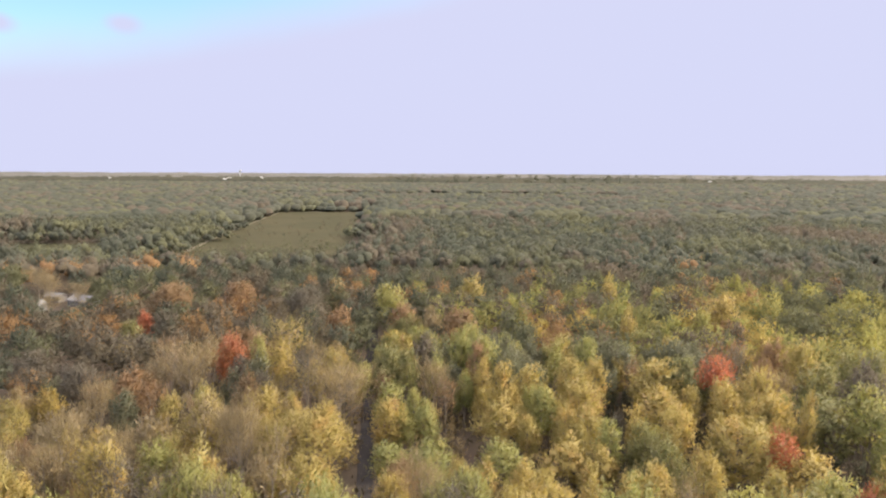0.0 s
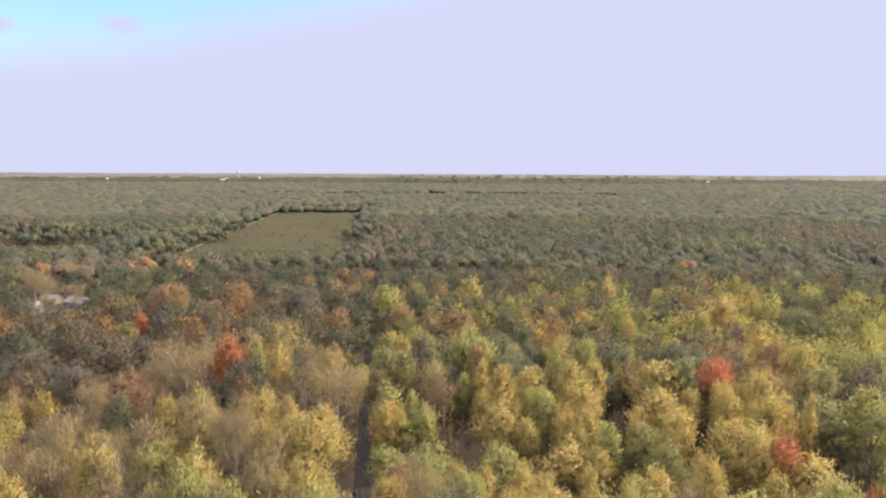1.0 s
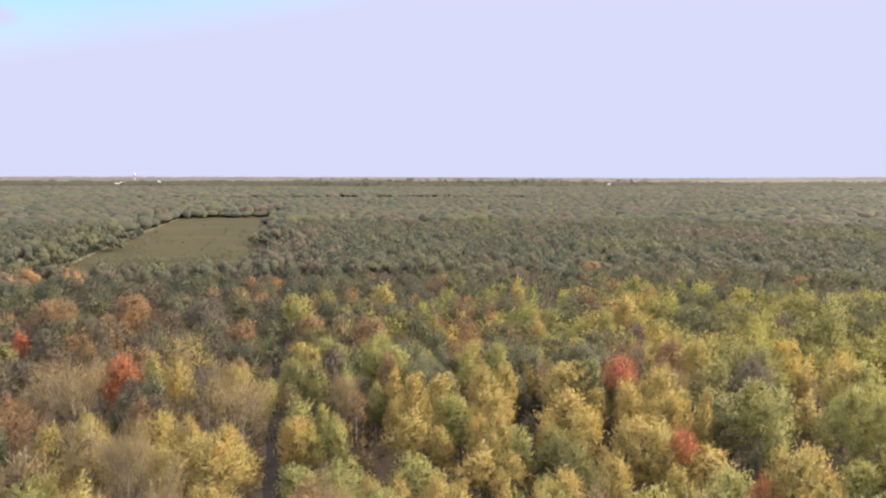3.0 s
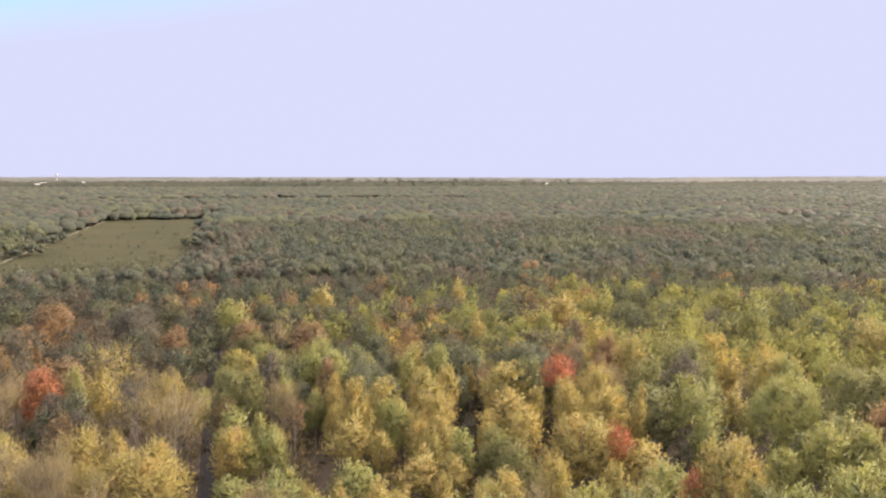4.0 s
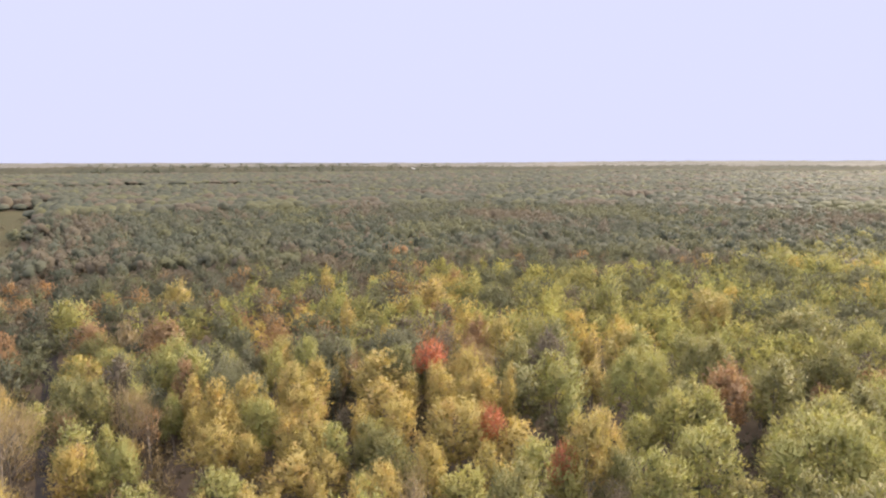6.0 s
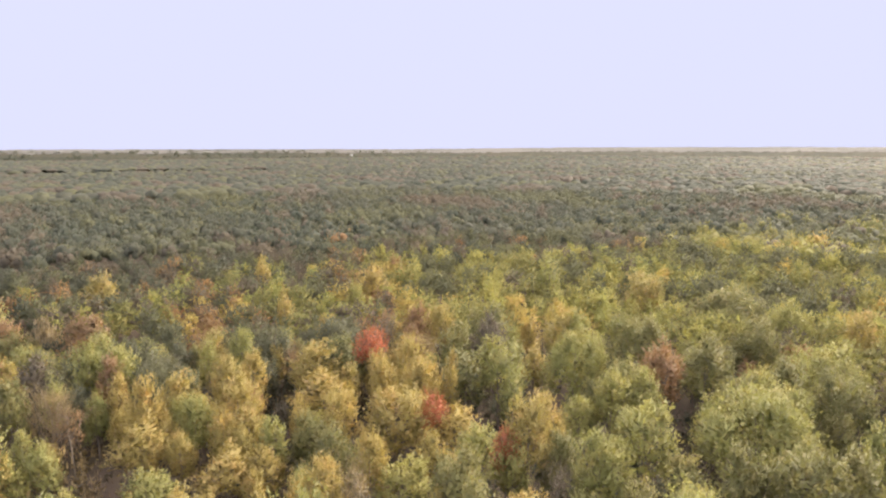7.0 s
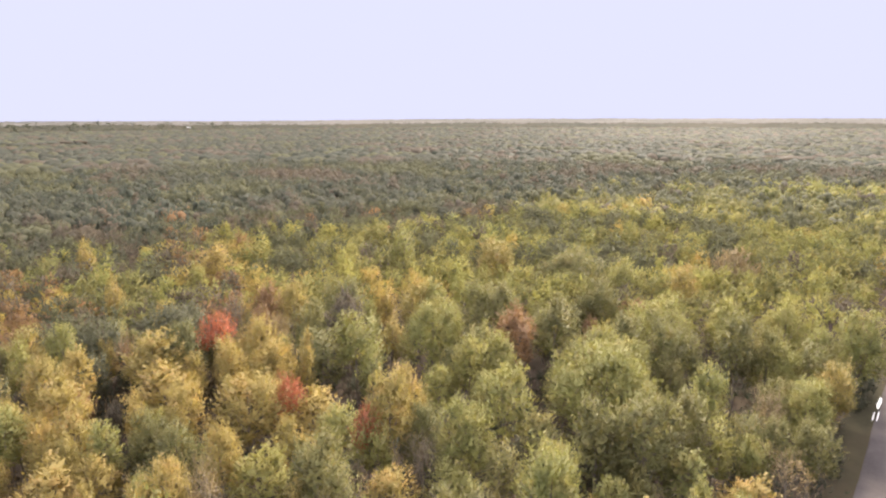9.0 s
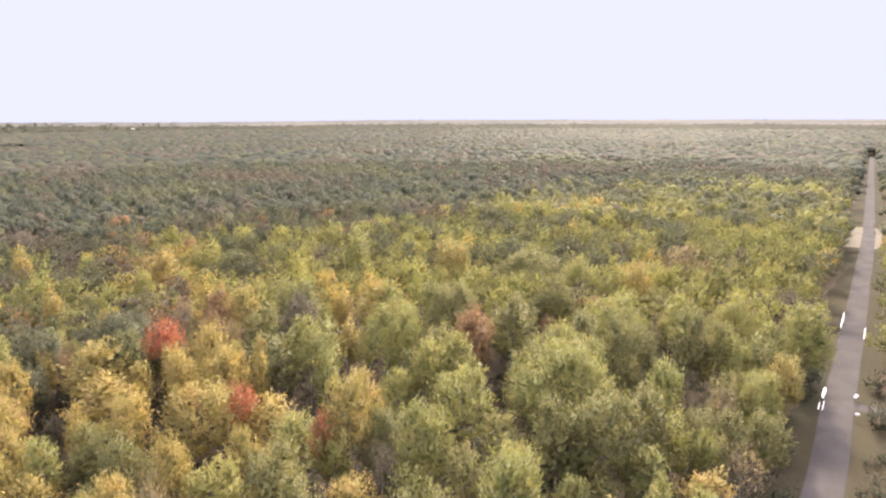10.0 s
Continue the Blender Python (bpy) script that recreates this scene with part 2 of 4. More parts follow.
def leaf_tris(rng, pos, nrm, axis, size):
    """One small leafy triangle at each place, long side roughly along axis."""
    n = len(pos)
    ax = unit(axis + rng.normal(0, 0.45, (n, 3)))
    side = unit(np.cross(ax, unit(nrm + rng.normal(0, 0.6, (n, 3)))))
    L = size * rng.uniform(0.7, 1.35, (n, 1))
    W = L * rng.uniform(0.30, 0.50, (n, 1))
    v = np.stack([pos - side * W * 0.5 - ax * L * 0.35, pos + side * W * 0.5 - ax * L * 0.3, pos + ax * L * 0.65], 1).reshape(-1, 3)
    f = np.arange(3 * n).reshape(-1, 3)
    return v, f, np.repeat(nrm, 3, 0)


def ball(rng, seg, rows, rough):
    """A rough unit ball: directions, vertices, triangles."""
    d, k, f = [], [], []
    for i in range(rows + 1):
        th = math.pi * i / rows
        for s in range(seg):
            ph = 2 * math.pi * (s + 0.5 * (i % 2)) / seg
            d.append((math.sin(th) * math.cos(ph), math.sin(th) * math.sin(ph), math.cos(th)))
            k.append(1.0 if i in (0, rows) else 1 + rng.normal(0, rough))
    for i in range(rows):
        for s in range(seg):
            a, b, c, e = i * seg + s, i * seg + (s + 1) % seg, (i + 1) * seg + (s + 1) % seg, (i + 1) * seg + s
            if i < rows - 1:
                f.append((a, e, c))
            if i > 0:
                f.append((a, c, b))
    d = np.array(d)
    return d, d * np.array(k)[:, None], np.array(f)


def crown(rng, w, h, base, lobes, leaves, size, lift=0.5, low=-0.4, tallness=1.15, seg=6, rows=4, ragged=0.22, solid=0.0, inner=0.22):
    """A crown of rounded leafy lobes round a solid middle, its surface covered with small leaves: vertices, triangles, normals."""
    c, half = np.array([0, 0, base + h * 0.46]), np.array([w / 2, w / 2, h * 0.54])
    z = low + (1 - low) * (np.arange(lobes) + rng.random(lobes)) / lobes
    ph = np.arange(lobes) * 2.39996 + rng.normal(0, 0.3, lobes)
    d = np.stack([np.sqrt(1 - z * z) * np.cos(ph), np.sqrt(1 - z * z) * np.sin(ph), z], 1)
    ctr = c + d * half * rng.uniform(0.42, 0.82, lobes)[:, None]
    rad = 0.86 / math.sqrt(lobes) * (w * w * h) ** (1 / 3) * rng.uniform(0.55, 1.25, lobes) * np.where((z > 0.75) & (tallness > 1.28), 0.75, 1.0)
    shape = np.array([1, 1, tallness])
    wide = np.percentile(np.hypot(ctr[:, 0], ctr[:, 1]) + rad, 85)
    top = (ctr[:, 2] + rad * tallness).max()
    fit = np.array([0.5 * w / wide, 0.5 * w / wide, h / (top - base)])
    ctr = (ctr - (0, 0, base)) * fit + (0, 0, base)
    shape = shape * fit
    out = unit((ctr - c) / half)
    # leafy shoots over the outer face of each lobe
    per = 5 if leaves > 150 else 2
    n = int(leaves / per * 1.8)
    T = rng.integers(lobes, size=n)
    q = unit(unit(rng.normal(0, 1, (n, 3))) + 0.5 * out[T] + (0, 0, 0.2))
    root = ctr[T] + q * shape * (rad[T] * rng.uniform(0.66, 1.02, n))[:, None]
    deep = np.zeros(n, bool)
    for k in range(lobes):
        deep |= (T != k) & (np.linalg.norm((root - ctr[k]) / shape, axis=1) < 0.70 * rad[k])
    keep = np.flatnonzero(~deep)[:leaves // per]
    root, q, T = (np.repeat(a[keep], per, 0) for a in (root, q, T))
    way = np.repeat(unit(q[::per] * (1 - lift) + np.array([0, 0, lift]) + rng.normal(0, 0.15, (len(keep), 3))), per, 0)
    reach = np.repeat(rng.uniform(*((1.3, 4.2) if size < 0.55 else (0.4, 1.5)), len(keep)), per) * size * np.tile(np.linspace(0, 1, per), len(keep))
    pos = root + way * reach[:, None] + rng.normal(0, 0.32 * size, (len(q), 3))
    nrm = unit(0.62 * q + 0.42 * out[T] + rng.normal(0, ragged, (len(q), 3)) + (0, 0, 0.22))
    # larger sprays inside each lobe, so that the crown is not see-through
    m = int(leaves * inner)
    if m:
        K = rng.integers(lobes, size=m)
        p = unit(rng.normal(0, 1, (m, 3)) + 0.4 * out[K])
        pos = np.concatenate([pos, ctr[K] + p * shape * (rad[K] * rng.uniform(0.30, 0.72, m))[:, None]])
        nrm = np.concatenate([nrm, unit(0.6 * p + 0.5 * out[K] + (0, 0, 0.2))])
        way = np.concatenate([way, unit(p + (0, 0, 0.6))])
    big = np.concatenate([np.full(len(q), size), np.full(m, size * 2.1)])
    v, f, nn = leaf_tris(rng, pos, nrm, way, big[:, None])
    vs, fs, ns, k = [v], [f], [nn], len(v)
    if solid:
        for i in range(lobes):
            bd, bv, bf = ball(rng, seg, rows, 0.10)
            vs.append(ctr[i] + bv * shape * rad[i] * solid)
            fs.append(bf + k)
            ns.append(unit(0.65 * bd + 0.4 * out[i] + (0, 0, 0.1)))
            k += len(bv)
    return np.concatenate(vs), np.concatenate(fs), np.concatenate(ns)


def lumpy(rng, seg, rows, knobs, deep):
    """A knobbly rounded crown, one metre wide and high: vertices, triangles, normals."""
    kd = unit(rng.normal(0, 1, (knobs, 3)) + (0, 0, 0.5))
    v, f = [], []
    for i in range(rows + 1):
        th = 0.82 * math.pi * i / rows
        for s in range(seg):
            ph = 2 * math.pi * (s + 0.5 * (i % 2)) / seg
            d = np.array([math.sin(th) * math.cos(ph), math.sin(th) * math.sin(ph), math.cos(th)])
            k = (1 - deep) + deep * float(np.max(np.clip((kd @ d - 0.55) / 0.45, 0, 1))) + rng.normal(0, 0.05)
            v.append(d * k * (0.5, 0.5, 0.56) + (0, 0, 0.44))
    for i in range(rows):
        for s in range(seg):
            a, b, c2, e = i * seg + s, i * seg + (s + 1) % seg, (i + 1) * seg + (s + 1) % seg, (i + 1) * seg + s
            f += [(a, e, c2), (a, c2, b)]
    v = np.array(v)
    return v, np.array(f)


def sprays(rng, tips, h, per, width):
    """Fine upright bare twigs standing on the tips of the branches: vertices, triangles, normals."""
    T = np.repeat(np.arange(len(tips)), per)
    n = len(T)
    root = tips[T] + rng.normal(0, 0.045 * h, (n, 3)) * (1, 1, 0.9)
    out = root * (1, 1, 0) / max(h * 0.25, 1)
    ax = unit(np.array([0, 0, 1.0]) + 0.55 * out + rng.normal(0, 0.22, (n, 3)))
    L = h * rng.uniform(0.05, 0.11, (n, 1))
    side = unit(np.cross(ax, rng.normal(0, 1, (n, 3)))) * width
    v = np.stack([root - side, root + side, root + ax * L], 1).reshape(-1, 3)
    nrm = np.repeat(unit(root * (1, 1, 0) / (h * 0.3) + rng.normal(0, 0.4, (n, 3)) + (0, 0, 0.35)), 3, 0)
    return v, np.arange(3 * n).reshape(-1, 3), nrm


def broom(rng, h, w):
    """A tree of many steep stems, close set with fine upright twigs: the stems' tubes, and the twigs as leafy slivers."""
    stems, pos, ax = [], [], []
    for i in range(34):
        a, g = i * 2.4 + rng.normal(0, 0.3), math.sqrt((i + 0.5) / 34)
        reach = 0.5 * w * g * rng.uniform(0.85, 1.1)
        foot = h * rng.uniform(0.02, 0.30) * (1 - 0.3 * g)
        tip = h * (1.0 - 0.36 * g ** 1.6) * rng.uniform(0.92, 1.03)
        p0 = np.array([0, 0, foot])
        p1 = np.array([math.cos(a) * reach * 0.62, math.sin(a) * reach * 0.62, foot + (tip - foot) * 0.45])
        p2 = np.array([math.cos(a) * reach, math.sin(a) * reach, tip])
        stems.append(tube((p0, p1, p2), (0.07, 0.045, 0.01), 3))
        t = rng.uniform(0.25, 1.0, 42)[:, None] ** 0.8
        pos.append(p0 * (1 - t) ** 2 + 2 * p1 * t * (1 - t) + p2 * t * t + rng.normal(0, 0.028 * h, (42, 3)) * (1, 1, 0.5))
        ax.append(np.tile(unit(p2 - p1), (42, 1)))
    pos, ax = np.concatenate(pos), unit(np.concatenate(ax) + rng.normal(0, 0.16, (34 * 42, 3)) + (0, 0, 0.25))
    n = len(pos)
    L, W = rng.uniform(0.5, 1.15, (n, 1)), rng.uniform(0.05, 0.11, (n, 1))
    side = unit(np.cross(ax, rng.normal(0, 1, (n, 3)))) * W
    v = np.stack([pos - side, pos + side, pos + ax * L], 1).reshape(-1, 3)
    nrm = unit(pos * (1, 1, 0) / (0.35 * w) + rng.normal(0, 0.25, (n, 3)) + (0, 0, 0.4))
    return join(stems), (v, np.arange(3 * n).reshape(-1, 3), np.repeat(nrm, 3, 0))


# ---- single trees ----
# form: height, crown width, crown base as a share of the height, lobes, leaves, leaf size, lift, height of a lobe to its width
FORMS = {
    "round": (15.0, 6.4, 0.16, 17, 1800, 0.46, 0.70, 1.4),
    "broad": (18.0, 9.6, 0.10, 30, 3500, 0.50, 0.60, 1.25),
    "great": (20.0, 15.0, 0.08, 24, 6800, 0.50, 0.62, 1.32),
    "high": (16.0, 7.0, 0.50, 13, 1300, 0.42, 0.66, 1.2),
    "upright": (15.0, 4.4, 0.13, 14, 1250, 0.43, 0.78, 1.7),
    "thin": (15.0, 5.6, 0.25, 15, 800, 0.34, 0.62, 1.3),
    "shrub": (6.0, 4.4, 0.02, 11, 800, 0.40, 0.62, 1.2),
    "bare": (14.5, 6.2, 0.30, 0, 0, 0.0, 0.0, 1.0),
    "brush": (12.0, 4.6, 0.10, 0, 0, 0.0, 0.0, 1.0),
}
NAMES = {
    "gold": ("maple_tree", "maple tree with golden yellow autumn leaves", "golden trees of the forest"),
    "lime": ("ash_tree", "leafy tree turning from green to yellow", "yellow-green trees of the forest"),
    "green": ("oak_tree", "leafy tree with a full green crown", "green trees of the forest"),
    "olive": ("linden_tree", "leafy tree with a dull olive-green crown", "olive-green trees of the forest"),
    "dark": ("elm_tree", "dark green tree with a dense leafy crown", "dark green trees of the forest"),
    "rust": ("hornbeam_tree", "tree with rust-orange autumn leaves", "rust-coloured trees of the forest"),
    "red": ("red_maple_tree", "maple tree with bright red autumn leaves", "red trees of the forest"),
    "tan": ("poplar_tree", "half-bare tree with fine tan twigs and few leaves", "half-bare trees of the forest"),
    "brown": ("beech_tree", "tree with thin dull brown autumn leaves", "brown trees of the forest"),
}
FORM_WORDS = {"round": "", "broad": "broad ", "great": "large spreading ", "high": "high-crowned ", "upright": "slender upright ", "thin": "thin-crowned ", "shrub": "low bushy ",
              "bare": "bare-branched ", "brush": "twiggy upright "}
made_trees = {}


def grow(kind, form, variant):
    """Builds one tree at the origin, trunk and crown."""
    rng = np.random.default_rng(sum(map(ord, kind + form)) * 31 + variant)
    h, w, base, lobes, leaves, size, lift, tallness = FORMS[form]
    name, label, group = NAMES[kind]
    ob = tagged(new(name), "a " + FORM_WORDS[form] + label, "tree", group)
    if form in ("bare", "thin"):
        (tv, tf), tips = branch_work(rng, h, w, 11 if form == "bare" else 7, 9 if form == "bare" else 5, 0.16 if form == "bare" else 0.13)
        part("trunk", mesh_of("trunk", tv, tf, pale_bark), ob, "pale grey-brown trunk with bare limbs")
        sv, sf, sn = sprays(rng, tips, h, 18 if form == "bare" else 8, 0.030)
        if lobes:
            cv, cf, cn = crown(rng, w, h * (1 - base), h * base, lobes, leaves, size, lift, -0.3, tallness, inner=0.05)
            sf = np.concatenate([cf, sf + len(cv)])
            sv, sn = np.concatenate([cv, sv]), np.concatenate([cn, sn])
        part("crown", mesh_of("crown", sv, sf, leaf[kind], sn), ob)
    elif form == "brush":
        (tv, tf), (cv, cf, cn) = broom(rng, h, w)
        part("trunk", mesh_of("trunk", tv, tf, pale_bark), ob, "pale upright stems")
        part("crown", mesh_of("crown", cv, cf, leaf[kind], cn), ob, "dense fine upright twigs")
    else:
        limbs = 3 if form == "shrub" else 6
        (tv, tf), tips = branch_work(rng, h * 0.9, w * 0.8, limbs, 1, 0.08 if form == "shrub" else 0.32 if form in ("broad", "great") else 0.19)
        part("trunk", mesh_of("trunk", tv, tf, bark), ob, "grey-brown trunk with limbs")
        cv, cf, cn = crown(rng, w, h * (1 - base), h * base, lobes, leaves, size, lift, -0.45, tallness)
        part("crown", mesh_of("crown", cv, cf, leaf[kind], cn), ob)
    return ob


def plant(kind, form, x, y, height, width=None, variant=0, turn=None):
    """Sets a tree on the ground at x, y."""
    h0, w0 = FORMS[form][:2]
    sz = height / h0
    sx = (width / w0) if width else sz
    turn = random.uniform(0, 360) if turn is None else turn
    m = pose(x, y, land(x, y), 0, 0, turn) @ Matrix.Diagonal((sx, sx, sz, 1))
    key = (kind, form, variant)
    if key not in made_trees:
        made_trees[key] = grow(kind, form, variant)
        made_trees[key].matrix_basis = m
        return made_trees[key]
    s = made_trees[key].scale
    return copy_thing(made_trees[key], m @ Matrix.Diagonal((1 / s[0], 1 / s[1], 1 / s[2], 1)))


# ---- the lie of the land ----
def smooth(a, b, t):
    t = min(1.0, max(0.0, (t - a) / (b - a)))
    return t * t * (3 - 2 * t)


def land(x, y):
    """Height of the ground: flat, rising gently towards the far skyline."""
    return (26.0 + 14.0 * smooth(26, 48, math.degrees(math.atan2(x, y)))) * smooth(1700, 4700, math.hypot(x, y))


def polar(r, bearing):
    b = radians(bearing)
    return r * math.sin(b), r * math.cos(b)


rings = [0, 25, 60, 110, 180, 270, 400, 560, 760, 1000, 1300, 1700, 2100, 2500, 2900, 3300, 3700, 4100, 4500, 4850]
gv, gf, SEG = [(0, 0, 0)], [], 96
for r in rings[1:]:
    for s in range(SEG):
        x, y = polar(r, 360 * s / SEG)
        gv.append((x, y, land(x, y)))
tri = [(0, 1 + (s + 1) % SEG, 1 + s) for s in range(SEG)]
for i in range(len(rings) - 2):
    a = 1 + i * SEG
    for s in range(SEG):
        n2 = (s + 1) % SEG
        tri += [(a + s, a + n2, a + SEG + n2), (a + s, a + SEG + n2, a + SEG + s)]
tagged(new("ground", mesh_of("ground", gv, np.array(tri), soil)), "brown leaf-strewn forest floor reaching to the horizon", "ground", kind="structure")

# ---- road, trails and fields ----
def ribbon(name, pts, width, z, mat, label, category, kind="structure", sides=0.0, camber=0.0):
    """A strip of ground along pts, with an uneven edge of about sides metres."""
    rng = np.random.default_rng(len(name))
    dense = []
    for (x0, y0), (x1, y1) in zip(pts, pts[1:]):
        n = max(1, int(math.hypot(x1 - x0, y1 - y0) / 6))
        dense += [(x0 + (x1 - x0) * k / n, y0 + (y1 - y0) * k / n) for k in range(n)]
    dense.append(pts[-1])
    p = np.array(dense, float)
    d = unit(np.gradient(p, axis=0))
    s = np.stack([-d[:, 1], d[:, 0]], 1)
    v = []
    for k in range(len(p)):
        a, b = (width / 2 + rng.normal(0, sides) if sides else width / 2 for _ in range(2))
        for q, zz in ((p[k] + s[k] * (a + 0.3), z - 0.12), (p[k] + s[k] * a, z), (p[k], z + camber), (p[k] - s[k] * b, z), (p[k] - s[k] * (b + 0.3), z - 0.12)):
            v.append((q[0], q[1], land(q[0], q[1]) + zz))
    f = [(5 * k + c, 5 * k + c + 1, 5 * k + c + 6, 5 * k + c + 5) for k in range(len(p) - 1) for c in range(4)]
    return tagged(new(name, mesh_of(name, v, np.array(f), mat, smooth=False)), label, category, kind=kind)


ROAD = [(-700, -62.6), (0, 11.2), (104, 21.75), (137, 25.0), (206.7, 31.3), (351.5, 45.4), (552, 68.2), (1100, 130)]
TRAIL = [(-4, 14), (-13.2, 99.2), (-18.1, 150), (-22.8, 198), (-28, 261), (-34, 330)]
ribbon("verge", ROAD, 15.0, 0.03, verge, "rough mown grass verge on both sides of the road", "verge", sides=0.8)
ribbon("road", ROAD, 4.9, 0.10, asphalt, "grey worn two-lane asphalt road through the forest", "road", sides=0.07, camber=0.06)
ribbon("trail", TRAIL, 2.8, 0.06, dark_soil, "narrow dark track cut straight through the trees", "track", sides=0.15)
ribbon("side_road", [(140.4, 23.2), (142, 12), (150, -14), (165, -60)], 3.4, 0.07, asphalt, "narrow drive joining the road", "drive", sides=0.1)
ribbon("crossing_road", [(338, 44.0), (350, 10), (372, -60)], 5.0, 0.07, gravel, "pale gravel road meeting the asphalt road", "gravel road", sides=0.3)
ribbon("turning_place", [(318, 43.5), (345, 46), (380, 49.5)], 12.0, 0.06, gravel, "pale gravel shoulder at the road junction", "gravel shoulder", sides=0.6)
ribbon("track_verge", [(-120, 250), (-168, 380), (-188, 538), (-214, 813), (-240, 1150)], 12.0, 0.16, meadow, "dull grass along the farm track", "verge", sides=0.8)
ribbon("farm_track", [(-120, 250), (-168, 380), (-188, 538), (-214, 813), (-240, 1150)], 1.7, 0.30, gravel, "pale dirt farm track beside the meadow", "dirt track", sides=0.3)


def field(name, x0, y0, dx, dy, skew, mat, label):
    """A field between x0..x0+dx and y0..y0+dy whose long sides lean by skew."""
    n, v, f = 14, [], []
    rng = np.random.default_rng(int(abs(x0)))
    for i in range(n + 1):
        for j in range(n + 1):
            e = 2.5 if i in (0, n) or j in (0, n) else 0
            x, y = x0 + dx * i / n + skew * j / n + rng.normal(0, e), y0 + dy * j / n + rng.normal(0, e)
            v.append((x, y, land(x, y) + 0.05 + rng.random() * 0.15))
    for i in range(n):
        for j in range(n):
            a = i * (n + 1) + j
            f.append((a, a + n + 1, a + n + 2, a + 1))
    tagged(new(name, mesh_of(name, v, np.array(f), mat)), label, "field", kind="structure")
    FIELDS.append((x0, y0, dx, dy, skew))


FIELDS = []
field("meadow", -167, 318, 112, 510, -52, meadow, "open olive-green meadow between the woods")
field("meadow_strip", -330, 358, 118, 94, -30, meadow, "narrow green meadow at the edge of the woods")


field("pale_clearing", 515, 535, 70, 80, 0, pale_grass, "pale clearing in the far woods")
field("pale_clearing", 590, 290, 60, 130, -20, pale_grass, "pale clearing behind the green stand")


def in_field(x, y, grow_by=0.0):
    x, y = x + 26 * noise.noise((x * 0.022, y * 0.022, 21.0)), y + 24 * noise.noise((x * 0.022, y * 0.022, 27.0))
    for x0, y0, dx, dy, skew in FIELDS:
        j = (y - y0) / dy
        i = (x - x0 - skew * j) / dx
        if (7 - grow_by) / dx < i < 1 + grow_by / dx and -(grow_by + 4) / dy < j < 1 - 3 / dy:
            return True
    return False


def by_field(x, y, reach):
    """Whether a field begins within reach of a place."""
    return any(in_field(x + dx * reach, y + dy * reach) for dx, dy in ((0, -1), (-1, 0), (1, 0), (0.7, -0.7), (-0.7, -0.7)))


def gap_to(pts, x, y):
    """Distance from a line of points."""
    best = 1e9
    for (x0, y0), (x1, y1) in zip(pts, pts[1:]):
        dx, dy = x1 - x0, y1 - y0
        t = min(1, max(0, ((x - x0) * dx + (y - y0) * dy) / (dx * dx + dy * dy)))
        best = min(best, math.hypot(x - x0 - t * dx, y - y0 - t * dy))
    return best


CLEARINGS = [(59.0, 82.0, 4.0), (94.6, 72.8, 3.4), (111.6, 46.5, 4.2), (230.0, 113.0, 8.0), (3.6, 99.0, 3.2), (3.4, 106.0, 3.2), (2.9, 113.0, 3.0), (2.2, 121.0, 2.6), (-44.0, 116.0, 3.4), (-152.0, 246.0, 14.0), (-150.0, 229.0, 9.0), (-133.0, 214.0, 10.0)]


def open_ground(x, y, margin=0.0):
    far_side = y < 11.2 + 0.1 * x
    if gap_to(ROAD, x, y) < (13.0 if 50 < x < 152 and far_side else 4.6 if far_side else 6.6) + margin or gap_to(TRAIL, x, y) < 1.0 + margin * 0.3:
        return True
    if any(math.hypot(x - a, y - b) < r + margin for a, b, r in CLEARINGS):
        return True
    if x > 100 and y < 60 and gap_to([(139.2, 22.6), (141, 12), (150, -14), (165, -60)], x, y) < 3.5 + margin:
        return True
    if x > 300 and gap_to([(338, 44), (350, 10), (372, -60)], x, y) < 6 + margin:
        return True
    return in_field(x, y, margin) or (x < -100 and gap_to([(-120, 250), (-168, 380), (-188, 538), (-214, 813), (-240, 1150)], x, y) < 1.3 + margin * 0.25)


KINDS = list(LEAVES)


def sunlit_reach(b):
    """How far the sunlit golden and light green stand reaches, by bearing."""
    return float(np.interp(b, (-45, -20, 0, 20, 30, 40, 50, 58, 75, 95), (165, 175, 205, 235, 248, 255, 310, 390, 480, 520)))


